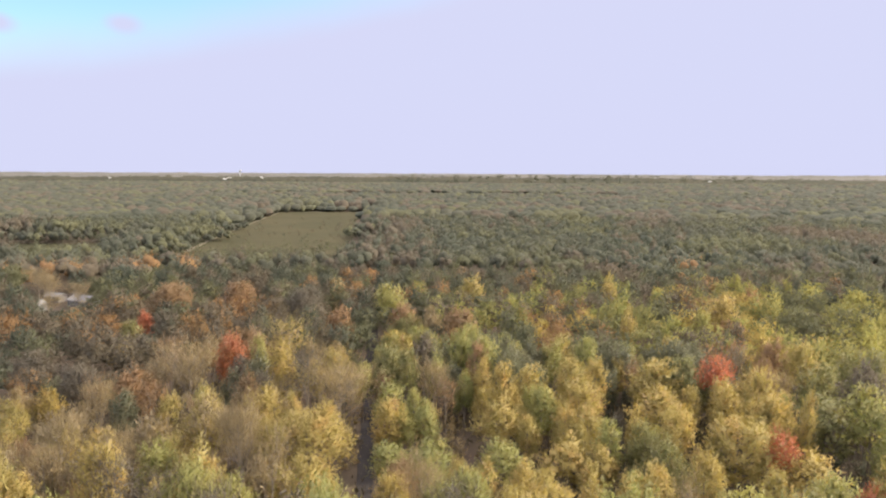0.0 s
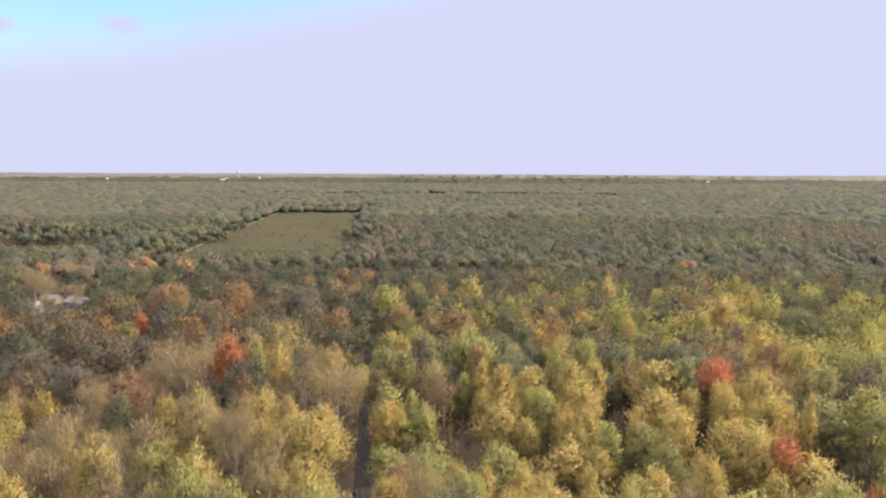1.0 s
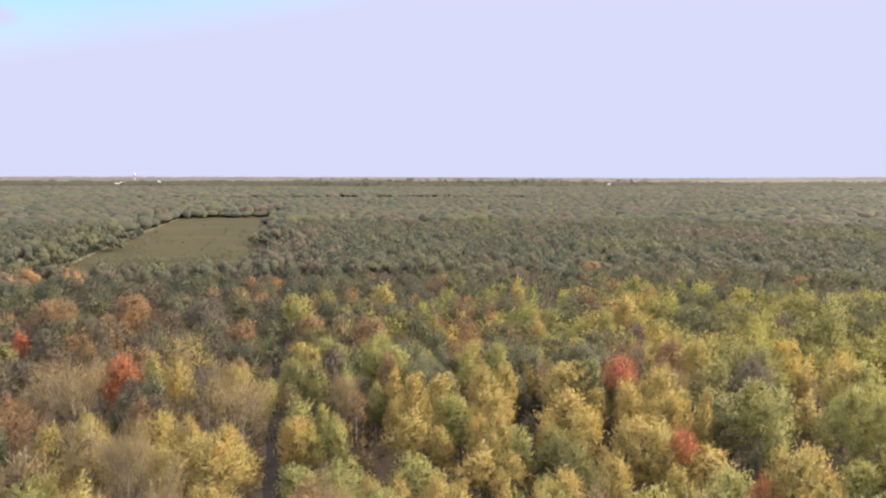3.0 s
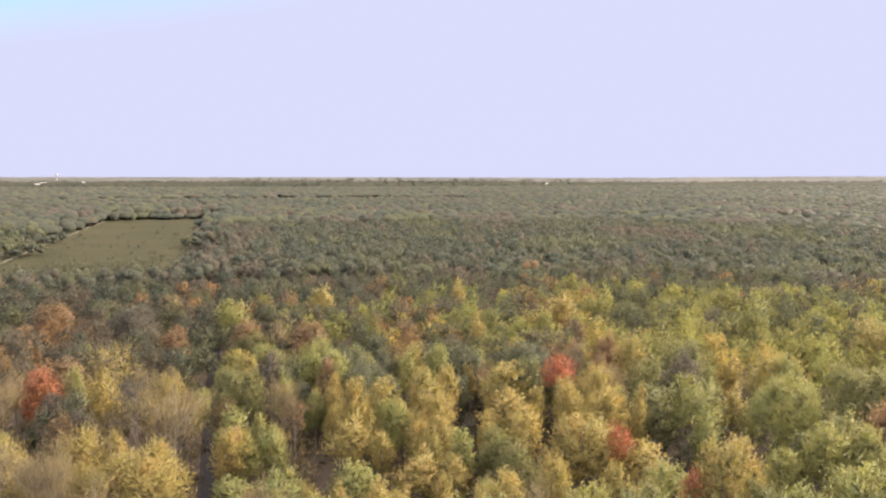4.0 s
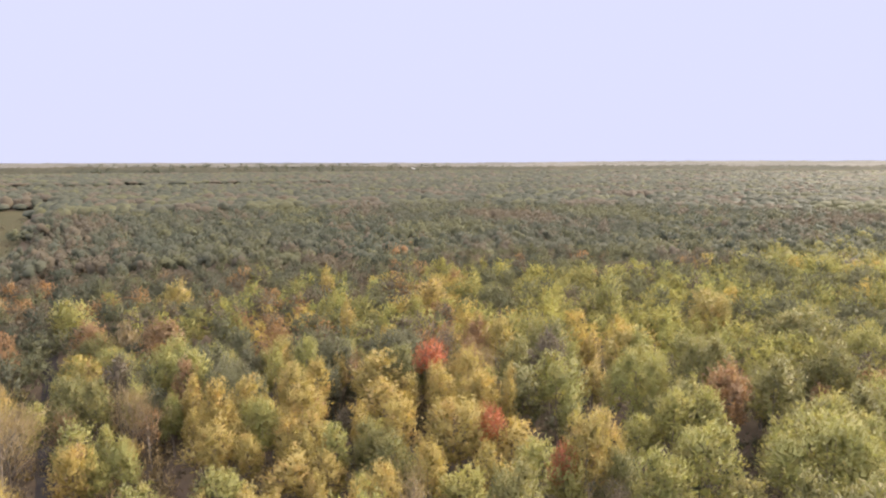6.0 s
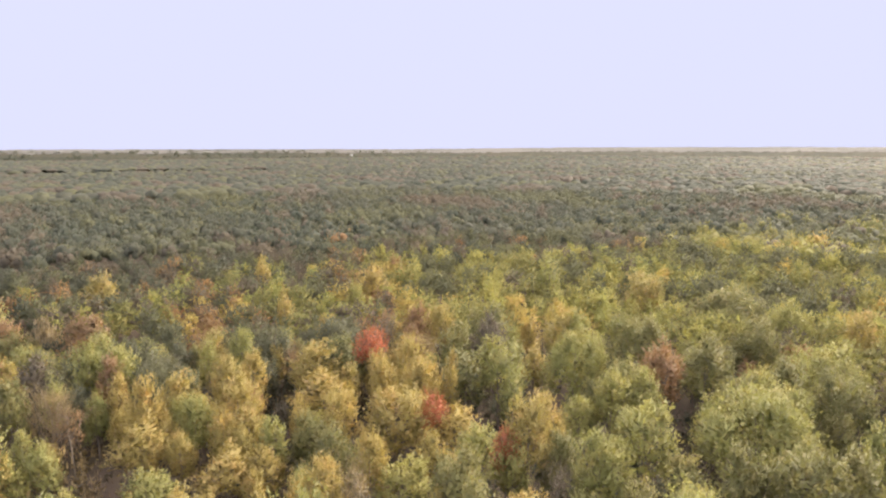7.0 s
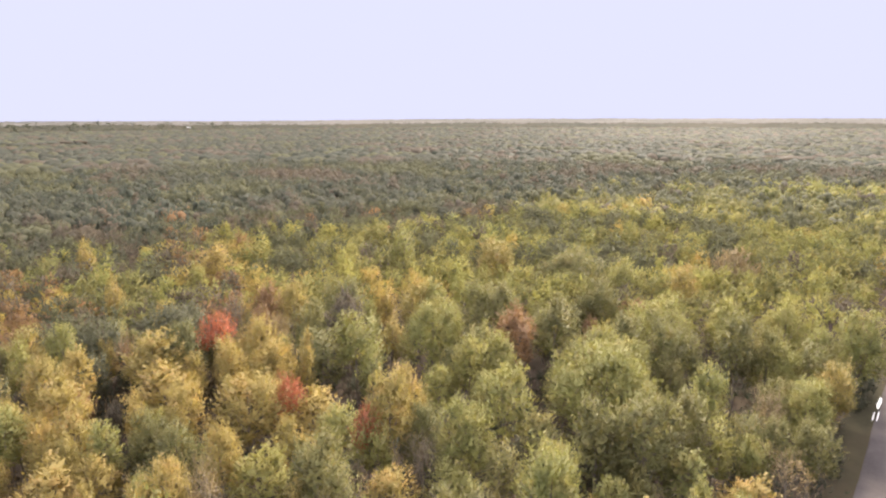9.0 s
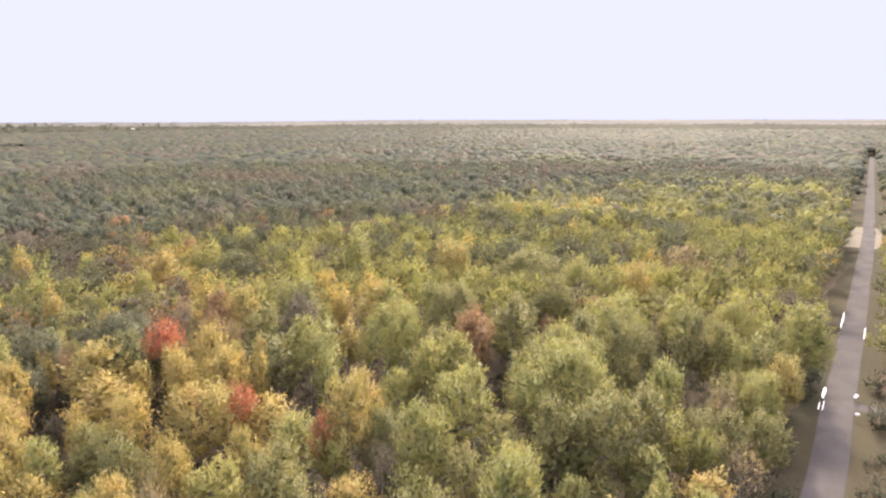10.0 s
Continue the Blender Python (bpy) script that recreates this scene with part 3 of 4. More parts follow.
def pick_kind(rng, x, y):
    """Which kind of tree grows at a place."""
    r, b = math.hypot(x, y), math.degrees(math.atan2(x, y))
    patch = noise.noise((x * 0.02, y * 0.02, 3.1))
    reach = sunlit_reach(b) * (1 + 0.16 * patch + rng.normal(0, 0.05))
    if x < -13 - (y - 99) * 0.093 and r < reach + 40:
        if x < -24 and r < 124:
            w = dict(tan=0.50, gold=0.24, lime=0.08, rust=0.06, brown=0.12)
        elif r < 150:
            w = dict(tan=0.22, gold=0.20, lime=0.10, rust=0.12, brown=0.26, olive=0.10)
        else:
            w = dict(tan=0.04, rust=0.11, brown=0.48, dark=0.20, olive=0.17)
    elif x < 1 - (y - 99) * 0.093 and r < reach:
        w = dict(tan=0.20, brown=0.22, lime=0.26, gold=0.10, rust=0.10, green=0.12)
    elif r < reach:
        g = smooth(14, 46, b + 12 * patch)
        if r > 190 and b > 28:
            w = dict(olive=0.36, green=0.42, lime=0.17, gold=0.02, brown=0.03)
        elif r > 128 and b < 26:
            w = dict(rust=0.14, brown=0.17, gold=0.10, olive=0.27, lime=0.16, green=0.16)
        else:
            w = dict(gold=0.60 * (1 - g) + 0.05, lime=0.26 + 0.24 * g, green=0.04 + 0.42 * g, rust=0.06 - 0.045 * g, tan=0.04 - 0.03 * g, brown=0.04 - 0.02 * g)
    # beyond the sunlit reach, darker leaf colours stand for cloud shade and haze
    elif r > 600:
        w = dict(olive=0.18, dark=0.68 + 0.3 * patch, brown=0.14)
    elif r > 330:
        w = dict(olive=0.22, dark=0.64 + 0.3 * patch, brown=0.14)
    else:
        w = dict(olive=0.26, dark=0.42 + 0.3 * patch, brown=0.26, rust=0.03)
    k = list(w)
    p = np.array([max(0, w[i]) for i in k])
    # neighbours are often of one kind: the drift of the stand and chance together make the choice
    f = 0.045 if r < 300 else 0.013
    drift = (3.2 if r < 300 else 4.2) * noise.noise((x * f, y * f, 11.0)) + rng.normal(0, 0.8)
    u = 0.5 + 0.5 * math.erf(drift / 1.6)
    return k[min(len(k) - 1, int(np.searchsorted(np.cumsum(p / p.sum()), u)))]

# ---- the near forest, tree by tree ----
LANDMARKS, SIGHT = [], []


def room_for(x, y, width):
    """How high a tree may grow without hiding the taller ones behind it."""
    r, b, most = math.hypot(x - 2.5, y - 5), math.atan2(x - 2.5, y - 5), 99.0
    for rl, bl, wl, hl in SIGHT:
        if r < rl and abs(b - bl) < 0.5 * (0.8 * wl + 0.7 * width) / rl:
            most = min(most, 54.5 - (54.5 - hl) * r / rl)
    return most



def landmark(kind, form, x, y, height, width, variant):
    LANDMARKS.append((x, y, width))
    if width > 5:
        SIGHT.append((math.hypot(x - 2.5, y - 5), math.atan2(x - 2.5, y - 5), width, (0.42 if form == "bare" else 0.70) * height))
    return plant(kind, form, x, y, height, width, variant)


landmark("red", "round", -47.8, 136.2, 17, 7.9, 0)
landmark("red", "high", 55.1, 120.9, 17, 7.4, 1)
landmark("red", "high", 52.2, 90.2, 14.5, 5.6, 0)
landmark("gold", "upright", 57.1, 210.6, 19, 6.6, 0)
landmark("gold", "great", -22.0, 97.3, 15, 15.3, 0)
landmark("tan", "bare", -54.5, 129.6, 15, 11.6, 0)
landmark("tan", "brush", -50.8, 102.7, 12, 9.8, 0)
landmark("gold", "thin", -37.2, 148.5, 17, 10.8, 0)
landmark("gold", "thin", -22.4, 132.3, 15, 6.5, 1)
landmark("lime", "upright", -17.1, 128.6, 13, 4.1, 0)
landmark("tan", "bare", -20.7, 118.1, 14, 10.3, 1)
landmark("lime", "upright", -10.2, 116.9, 13, 7.3, 1)
landmark("lime", "round", -8.4, 95.7, 10, 7.3, 0)
landmark("lime", "round", -1.6, 95.8, 10, 8.1, 1)
landmark("tan", "bare", -2.1, 125.0, 13, 5.9, 2)
landmark("rust", "thin", 1.0, 118.0, 13, 4.9, 0)
landmark("gold", "round", 9.8, 106.3, 14, 8.1, 1)
landmark("gold", "broad", 46.9, 93.4, 16, 12.0, 1)
landmark("gold", "round", 54.8, 88.2, 12, 9.7, 2)
landmark("gold", "round", 43.2, 122.0, 16, 11.0, 0)
landmark("gold", "upright", 50.0, 163.2, 18, 5.5, 0)
landmark("rust", "great", -90.1, 201.2, 17, 17.7, 0)
landmark("rust", "round", -69.5, 209.4, 16, 12.0, 0)
landmark("rust", "round", -29.8, 174.8, 15, 9.1, 1)
landmark("red", "round", -86.5, 176.5, 13, 5.3, 0)
landmark("green", "upright", -85.4, 164.9, 13, 7.1, 0)
landmark("green", "round", 67.0, 103.6, 15, 11.8, 0)
landmark("brown", "broad", -75.3, 124.5, 14, 9.4, 0)
landmark("brown", "broad", -91.3, 134.4, 14, 11.4, 0)
landmark("rust", "round", -62.5, 121.0, 14, 9.1, 2)
landmark("gold", "round", -78.4, 108.4, 12, 6.2, 0)
landmark("tan", "brush", -67.6, 105.8, 12, 11.1, 1)
landmark("rust", "brush", -68.5, 96.6, 11, 5.5, 0)
landmark("lime", "upright", 27.9, 97.6, 13, 5.6, 0)
landmark("gold", "round", 25.7, 93.5, 11, 6.3, 1)
landmark("gold", "round", 19.9, 95.5, 11, 10.0, 1)
landmark("lime", "round", 9.9, 96.5, 10, 8.3, 2)
landmark("gold", "round", 76.4, 128.0, 18, 7.2, 2)
landmark("gold", "round", 81.8, 177.5, 18, 9.9, 2)
landmark("lime", "round", 72.6, 169.1, 16, 6.3, 2)
landmark("lime", "round", -16.6, 191.8, 18, 10.7, 1)
landmark("rust", "round", -11.1, 174.5, 16, 9.7, 1)
landmark("tan", "brush", -3.4, 171.6, 17, 7.0, 2)
landmark("green", "great", -10.1, 170.3, 14, 12.7, 1)
landmark("rust", "round", 5.0, 169.0, 16, 11.0, 0)
landmark("gold", "round", 10.0, 211.6, 18, 9.8, 1)
landmark("brown", "great", -43.9, 194.4, 17, 16.2, 1)
landmark("gold", "thin", -44.4, 115.0, 11, 4.4, 0)
landmark("gold", "thin", -35.9, 104.0, 10, 4.0, 2)
landmark("rust", "thin", -63.7, 140.8, 15, 7.9, 0)
landmark("green", "round", 49.0, 122.1, 16, 8.0, 2)
landmark("lime", "round", 32.5, 135.3, 17, 6.3, 0)
landmark("gold", "upright", 8.4, 124.6, 15, 4.7, 1)
landmark("gold", "round", 25.9, 111.1, 15, 8.4, 2)
landmark("gold", "round", 41.7, 111.1, 14, 11.6, 1)
landmark("gold", "round", 17.3, 121.0, 15, 8.0, 0)
landmark("lime", "great", 86.3, 54.8, 21, 19.3, 0)
landmark("lime", "round", 73.8, 64.9, 17, 9.8, 1)
landmark("green", "great", 105.6, 94.5, 19, 15.4, 0)
landmark("lime", "great", 86.9, 93.9, 19, 13.9, 1)
landmark("green", "round", 105.9, 77.7, 18, 10.2, 1)
landmark("lime", "great", 124.4, 64.7, 18, 16.3, 2)
landmark("lime", "upright", 86.8, 38.0, 14, 4.9, 1)
landmark("tan", "thin", 101.9, 36.2, 13, 5.1, 1)
landmark("lime", "round", 40.2, 77.3, 12, 8.0, 1)
landmark("gold", "round", 50.1, 63.6, 11, 7.4, 2)
landmark("lime", "round", 56.5, 59.0, 11, 7.5, 2)
landmark("lime", "round", 67.9, 43.1, 11, 6.2, 0)
landmark("gold", "round", 119.0, 31.0, 15, 6.1, 1)
landmark("tan", "thin", 89.6, 29.4, 10, 5.9, 2)
landmark("green", "upright", 62.3, 55.4, 13, 5.1, 1)
landmark("tan", "brush", 189.1, 73.8, 18, 14.7, 1)
landmark("gold", "round", 153.9, 72.6, 18, 8.1, 0)
landmark("lime", "great", 150.4, 86.9, 18, 12.4, 2)
landmark("lime", "great", 142.2, 45.8, 17, 13.4, 0)
landmark("green", "great", 148.4, 102.5, 19, 20.2, 1)
landmark("gold", "upright", 60.6, 98.2, 18, 3.1, 1)
landmark("red", "high", 54.0, 72.9, 15, 4.2, 1)
landmark("lime", "round", 54.0, 71.5, 13, 5.4, 1)
landmark("lime", "round", 52.7, 77.6, 14, 8.0, 2)
landmark("lime", "round", 72.1, 99.0, 18, 10.5, 1)
landmark("lime", "round", 80.0, 77.7, 17, 6.8, 2)
landmark("gold", "broad", 139.6, 121.5, 20, 11.3, 1)
landmark("lime", "upright", 128.4, 150.2, 22, 8.6, 1)
landmark("gold", "round", 82.2, 31.8, 10, 7.1, 1)
landmark("lime", "upright", 78.7, 39.0, 12, 5.8, 0)
landmark("brown", "thin", 57.1, 64.9, 12, 4.5, 0)
landmark("tan", "bare", -141.0, 219.0, 8, 6.0, 1)
landmark("tan", "bare", -150.5, 232.0, 13, 8.5, 2)
landmark("tan", "bare", -163.0, 246.0, 13, 8.0, 0)
landmark("tan", "bare", -132.0, 221.0, 12, 7.0, 0)

FORM_OF = {"gold": ("round", "round", "round", "upright"), "lime": ("round", "round", "round", "broad", "upright"), "green": ("round", "broad", "round", "upright"),
           "olive": ("round", "broad", "round"), "dark": ("round", "broad", "shrub"), "rust": ("round", "thin", "upright"), "red": ("round",), "tan": ("bare", "brush", "brush", "brush", "thin"),
           "brown": ("thin", "round", "brush")}
NEAR = 152.0
rng = np.random.default_rng(11)
step = 5.5
for iy in range(-9, 46):
    for ix in range(-40, 46):
        x = (ix + 0.5 * (iy % 2)) * step + rng.uniform(-1.7, 1.7)
        y = iy * step * 0.87 + rng.uniform(-1.7, 1.7)
        r, b = math.hypot(x, y), math.degrees(math.atan2(x, y))
        if not (48 < r < NEAR and -38.5 < b < 88) or open_ground(x, y):
            continue
        if any(math.hypot(x - a, y - c) < 0.5 * w + 1.4 for a, c, w in LANDMARKS):
            continue
        open_stand = smooth(18, 40, b)
        if rng.random() < 0.50 * open_stand:
            continue
        k = pick_kind(rng, x, y)
        form = FORM_OF[k][int(rng.integers(len(FORM_OF[k])))]
        if k in ("lime", "green") and rng.random() < 0.5 * open_stand:
            form = "broad"
        tall = rng.uniform(0.64, 1.10) * (16.0 + 1.5 * open_stand if form not in ("brush", "shrub") else 13.0 if form == "brush" else 6.5)
        wide = FORMS[form][1] * tall / FORMS[form][0] * rng.uniform(0.85, 1.15) * (0.98 + 0.04 * open_stand if form in ("round", "upright") else 1.0)
        if gap_to(TRAIL, x, y) < 0.34 * wide + 0.6 or any(math.hypot(x - a, y - c) < q + 0.35 * wide for a, c, q in CLEARINGS):
            continue
        most = room_for(x, y, wide)
        if most < tall:
            if most < 6.5 and form in ("round", "broad"):
                form = "shrub"
            wide *= max(0.6, (most / tall) ** 0.6)
            tall = max(most, 2.4)
        plant(k, form, x, y, round(tall, 2), round(wide, 2), int(rng.integers(3)))

# low undergrowth in the gaps between the near trees
def undergrowth(kind, seed, count, tall, label, b0=-42, b1=90, r0=48, r1=165):
    rng = np.random.default_rng(seed)
    forms = []
    for q in range(6):
        g = np.random.default_rng(seed * 7 + q)
        forms.append(crown(g, 1.0, 1.0, 0.0, 4, 50, 0.22, 0.7, -0.1, 1.1))
    pv, pf, pn, pt, kk = [], [], [], [], 0
    for i in range(count):
        r, b = math.sqrt(rng.uniform(r0 ** 2, r1 ** 2)), rng.uniform(b0, b1)
        x, y = polar(r, b)
        if gap_to(ROAD, x, y) < 4.6 or gap_to(TRAIL, x, y) < 0.6:
            continue
        v, f, n = forms[int(rng.integers(6))]
        a = rng.uniform(0, 6.28)
        turn = np.array([[math.cos(a), -math.sin(a), 0], [math.sin(a), math.cos(a), 0], [0, 0, 1]])
        w = rng.uniform(1.6, 3.4)
        pv.append(v @ turn.T * (w, w, w * rng.uniform(0.6, 1.2) * tall) + (x, y, -0.1))
        pf.append(f + kk)
        pn.append(n @ turn.T)
        pt.append(np.full(len(v), rng.random()))
        kk += len(v)
    tagged(new("undergrowth", mesh_of("undergrowth", np.concatenate(pv), np.concatenate(pf), wood_leaf[kind], np.concatenate(pn), np.concatenate(pt))),
           label, "undergrowth", kind="stuff")


def scrub(kind, seed, count, x0, y0, dx, dy, skew, label):
    """Loose bushes over a field."""
    rng = np.random.default_rng(seed)
    forms = [crown(np.random.default_rng(seed * 9 + q), 1.0, 1.0, 0.0, 3, 30, 0.26, 0.5, -0.1, 1.0) for q in range(5)]
    pv, pf, pn, pt, kk = [], [], [], [], 0
    for i in range(count):
        u, t = rng.random(), rng.random() ** 1.5
        x, y = x0 + dx * u + skew * t, y0 + dy * t
        v, f, n = forms[int(rng.integers(5))]
        w = rng.uniform(1.6, 4.2)
        pv.append(v * (w, w, w * rng.uniform(0.4, 0.9)) + (x, y, land(x, y)))
        pf.append(f + kk)
        pn.append(n)
        pt.append(np.full(len(v), rng.random()))
        kk += len(v)
    tagged(new("scrub", mesh_of("scrub", np.concatenate(pv), np.concatenate(pf), wood_leaf[kind], np.concatenate(pn), np.concatenate(pt))),
           label, "scrub", kind="stuff")


scrub("brown", 41, 90, -170, 372, 104, 330, -30, "low brown scrub scattered over the meadow")
scrub("dark", 42, 24, -168, 372, 104, 330, -30, "low dark green bushes scattered over the meadow")
scrub("olive", 45, 260, -162, 330, 100, 120, -12, "olive bushes thickening towards the near end of the meadow")
scrub("dark", 43, 330, -181, 372, 9, 445, -46, "dark bushes along the edge of the farm track")
scrub("brown", 44, 220, -354, 448, 140, 9, 0, "low brown bushes along the wood's edge")
undergrowth("brown", 5, 900, 1.0, "dull brown bushes and saplings under the trees")
undergrowth("tan", 6, 500, 1.3, "pale tan brushwood between the trees", -42, 30)
# dark leaf colour stands for the deep shade in the right-hand gaps
undergrowth("dark", 7, 900, 1.2, "bushes and saplings under the trees, coloured dark to deepen the shade", 12, 90)
undergrowth("olive", 8, 420, 1.7, "olive bushes crowding the track", -18, 2, 150, 270)


# ---- the woods further off ----
def woods(name, label, seed, r0, r1, b0, b1, step, lobes, leaves, size, wide, tall, seg, rows, deep=0.55, solid=0.0, rise=0.0):
    """Joined trees between two distances and bearings, one object for each kind of leaf."""
    rng = np.random.default_rng(seed)
    # eight shapes for the closed wood, eight with foliage down to the ground for its edges
    shapes = []
    for q in range(16):
        g, dp = np.random.default_rng(seed + q), deep if q < 8 else 0.95
        if lobes:
            shapes.append(crown(g, wide, tall * dp, tall * (1 - dp), lobes, leaves, size, 0.5, -0.1 if q < 8 else -0.6, 1.0, seg, rows, 0.1, solid, 0.0 if solid else 0.3))
        else:
            bv, bf = lumpy(g, seg, rows, 7, 0.24)
            shapes.append((bv * (wide, wide, tall * dp) + (0, 0, tall * (1 - dp)), bf, unit((bv - (0, 0, 0.40)) * (1, 1, 0.9))))
    got = {k: [] for k in KINDS}
    n = int(2 * r1 / step)
    for iy in range(-n // 2, n // 2 + 1):
        for ix in range(-n // 2, n // 2 + 1):
            x, y = (ix + 0.5 * (iy % 2)) * step, iy * step * 0.87
            r = math.hypot(x, y)
            if not 0.93 * r0 - 8 < r < 1.07 * r1 + 8:
                continue
            x, y = x + rng.uniform(-0.36, 0.36) * step, y + rng.uniform(-0.36, 0.36) * step
            r, b = math.hypot(x, y), math.degrees(math.atan2(x, y))
            drift = 0.07 * r * noise.noise((x * 0.012, y * 0.012, 31.0)) if r > 240 else 0.0
            if not (r0 <= r + drift < r1 and b0 < b < b1) or open_ground(x, y, step * 0.3):
                continue
            if r < 260 and any(math.hypot(x - a, y - c) < 0.5 * w + 1.4 for a, c, w in LANDMARKS):
                continue
            got[pick_kind(rng, x, y)].append((x, y))
    for k, places in got.items():
        if not places:
            continue
        vs, fs, ns, ts, kk = [], [], [], [], 0
        for x, y in places:
            edge = r0 > 250 and x < 60 and by_field(x, y, step * 1.6)
            q = int(rng.integers(8)) + (8 if edge or r0 > 250 and x < 60 and by_field(x, y, step * 3.2) else 0)
            a = rng.uniform(0, 2 * math.pi)
            c, s = math.cos(a), math.sin(a)
            turn = np.array([[c, -s, 0], [s, c, 0], [0, 0, 1]])
            h = tall * (rng.uniform(0.45, 0.80) if edge else rng.uniform(0.82, 1.10))
            if r0 < 200:
                h = max(4.0, min(h, room_for(x, y, wide)))
            w = rng.uniform(0.80, 1.30)
            v, f, nn = shapes[q]
            nn = unit(nn + (0, 0, rise))
            V = v @ turn.T * (w, w, h / tall) + (x, y, land(x, y))
            vs.append(V)
            fs.append(f + kk)
            ns.append(nn @ turn.T)
            ts.append(np.full(len(V), min(1, max(0, 0.5 + noise.noise((x * 0.012, y * 0.012, 5.0)) + rng.normal(0, 0.2)))))
            kk += len(V)
        tagged(new(name, mesh_of(name, np.concatenate(vs), np.concatenate(fs), wood_leaf[k], np.concatenate(ns), np.concatenate(ts))),
               label + ", " + NAMES[k][2].replace(" of the forest", ""), "woods", kind="stuff")


woods("woodland", "dense autumn woodland beyond the nearer trees", 21, NEAR, 304, -39.5, 89, 6.8, 9, 320, 0.66, 8.2, 16.0, 4, 3, 0.76)
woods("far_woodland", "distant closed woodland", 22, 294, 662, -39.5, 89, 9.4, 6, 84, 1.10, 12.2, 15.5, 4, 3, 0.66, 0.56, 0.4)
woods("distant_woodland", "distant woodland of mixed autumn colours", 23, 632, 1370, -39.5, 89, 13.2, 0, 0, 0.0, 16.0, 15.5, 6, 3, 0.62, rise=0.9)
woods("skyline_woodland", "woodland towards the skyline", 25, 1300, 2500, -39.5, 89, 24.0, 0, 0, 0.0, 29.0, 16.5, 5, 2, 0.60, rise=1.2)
woods("woodland_behind", "woodland on the other side of the road", 24, 30, 420, 89, 320.5, 15.0, 0, 0, 0.0, 19.0, 15.0, 7, 4, 0.8)

# the canopy towards the skyline
def canopy(name, r0, r1, ratio, b0, b1, db, rough, label, mat=canopy_far):
    rng = np.random.default_rng(3)
    radii = [r0]
    while radii[-1] < r1:
        radii.append(radii[-1] * ratio)
    bs = np.arange(b0, b1 + db * 0.5, db)
    v = []
    for r in radii:
        for b in bs:
            x, y = polar(r * (1 + rng.normal(0, 0.002)), b + rng.normal(0, db * 0.2))
            hump = noise.noise((x * 0.006, y * 0.006, 0.0)) * 4.0 + noise.noise((x * 0.02, y * 0.02, 7.0)) * 2.5
            v.append((x, y, land(x, y) + (9.0 if r < 2480 and name == "skyline_woods" and b0 < 0 else 12.5) + hump + rng.normal(0, rough)))
    m = len(bs)
    f = [(i * m + j, i * m + j + 1, (i + 1) * m + j + 1, (i + 1) * m + j) for i in range(len(radii) - 1) for j in range(m - 1)]
    tagged(new(name, mesh_of(name, v, np.array(f), mat)), label, "woods", kind="stuff")


canopy("skyline_woods", 1300, 3150, 1.032, -46, 97, 0.2, 2.3, "dark wooded plain stretching to the skyline")
canopy("skyline_fields", 3130, 4700, 1.03, -46, 97, 0.2, 0.8, "fields and thin woods along the skyline, coloured pale for haze", hazy_fields)
canopy("skyline_woods", 415, 4700, 1.06, 97, 314, 1.0, 2.0, "dark wooded plain stretching to the skyline")


# ---- buildings, vehicles and small things ----
def box(bm, x0, x1, y0, y1, z0, z1, bevel=0.0):
    """Adds a box to bm, with rounded edges if asked."""
    g = bmesh.ops.create_cube(bm, size=1.0, matrix=Matrix.Translation(((x0 + x1) / 2, (y0 + y1) / 2, (z0 + z1) / 2)) @ Matrix.Diagonal((x1 - x0, y1 - y0, z1 - z0, 1)))
    if bevel:
        edges = list({e for v in g["verts"] for e in v.link_edges})
        bmesh.ops.bevel(bm, geom=edges, offset=bevel, segments=2, affect="EDGES", profile=0.6)


def bpart(name, bm, mat, parent, label=""):
    me = bpy.data.meshes.new(name)
    bm.to_mesh(me)
    bm.free()
    me.materials.append(mat)
    return part(name, me, parent, label)


def boxes(name, mat, parent, label, *items, bevel=0.0):
    bm = bmesh.new()
    for it in items:
        box(bm, *it, bevel)
    return bpart(name, bm, mat, parent, label)


white_paint = rough_material("white_paint", (0.78, 0.78, 0.77), (0.70, 0.70, 0.69), (0.80, 0.80, 0.79), 2.0, 0.2, 0.35, 0.0)
roof_metal = rough_material("roof_metal", (0.18, 0.175, 0.17), (0.13, 0.127, 0.123), (0.21, 0.205, 0.20), 1.0, 0.15, 0.95, 0.1, gloss=0.02)
siding = rough_material("siding", (0.17, 0.165, 0.155), (0.13, 0.125, 0.12), (0.20, 0.19, 0.18), 1.5, 0.2, 0.7, 0.1)
dark_glass = rough_material("dark_glass", (0.02, 0.022, 0.025), (0.025, 0.027, 0.03), (0.02, 0.02, 0.022), 1.0, 0.1, 0.06, 0.0)
old_wood = rough_material("old_wood", (0.24, 0.20, 0.16), (0.17, 0.14, 0.11), (0.28, 0.24, 0.19), 5.0, 0.6)


def loft(bm, sections):
    """A closed skin through rings of equal length."""
    rings = [[bm.verts.new(p) for p in s] for s in sections]
    n = len(rings[0])
    for a, b in zip(rings, rings[1:]):
        for k in range(n):
            bm.faces.new((a[k], a[(k + 1) % n], b[(k + 1) % n], b[k]))
    bm.faces.new(rings[0][::-1])
    bm.faces.new(rings[-1])


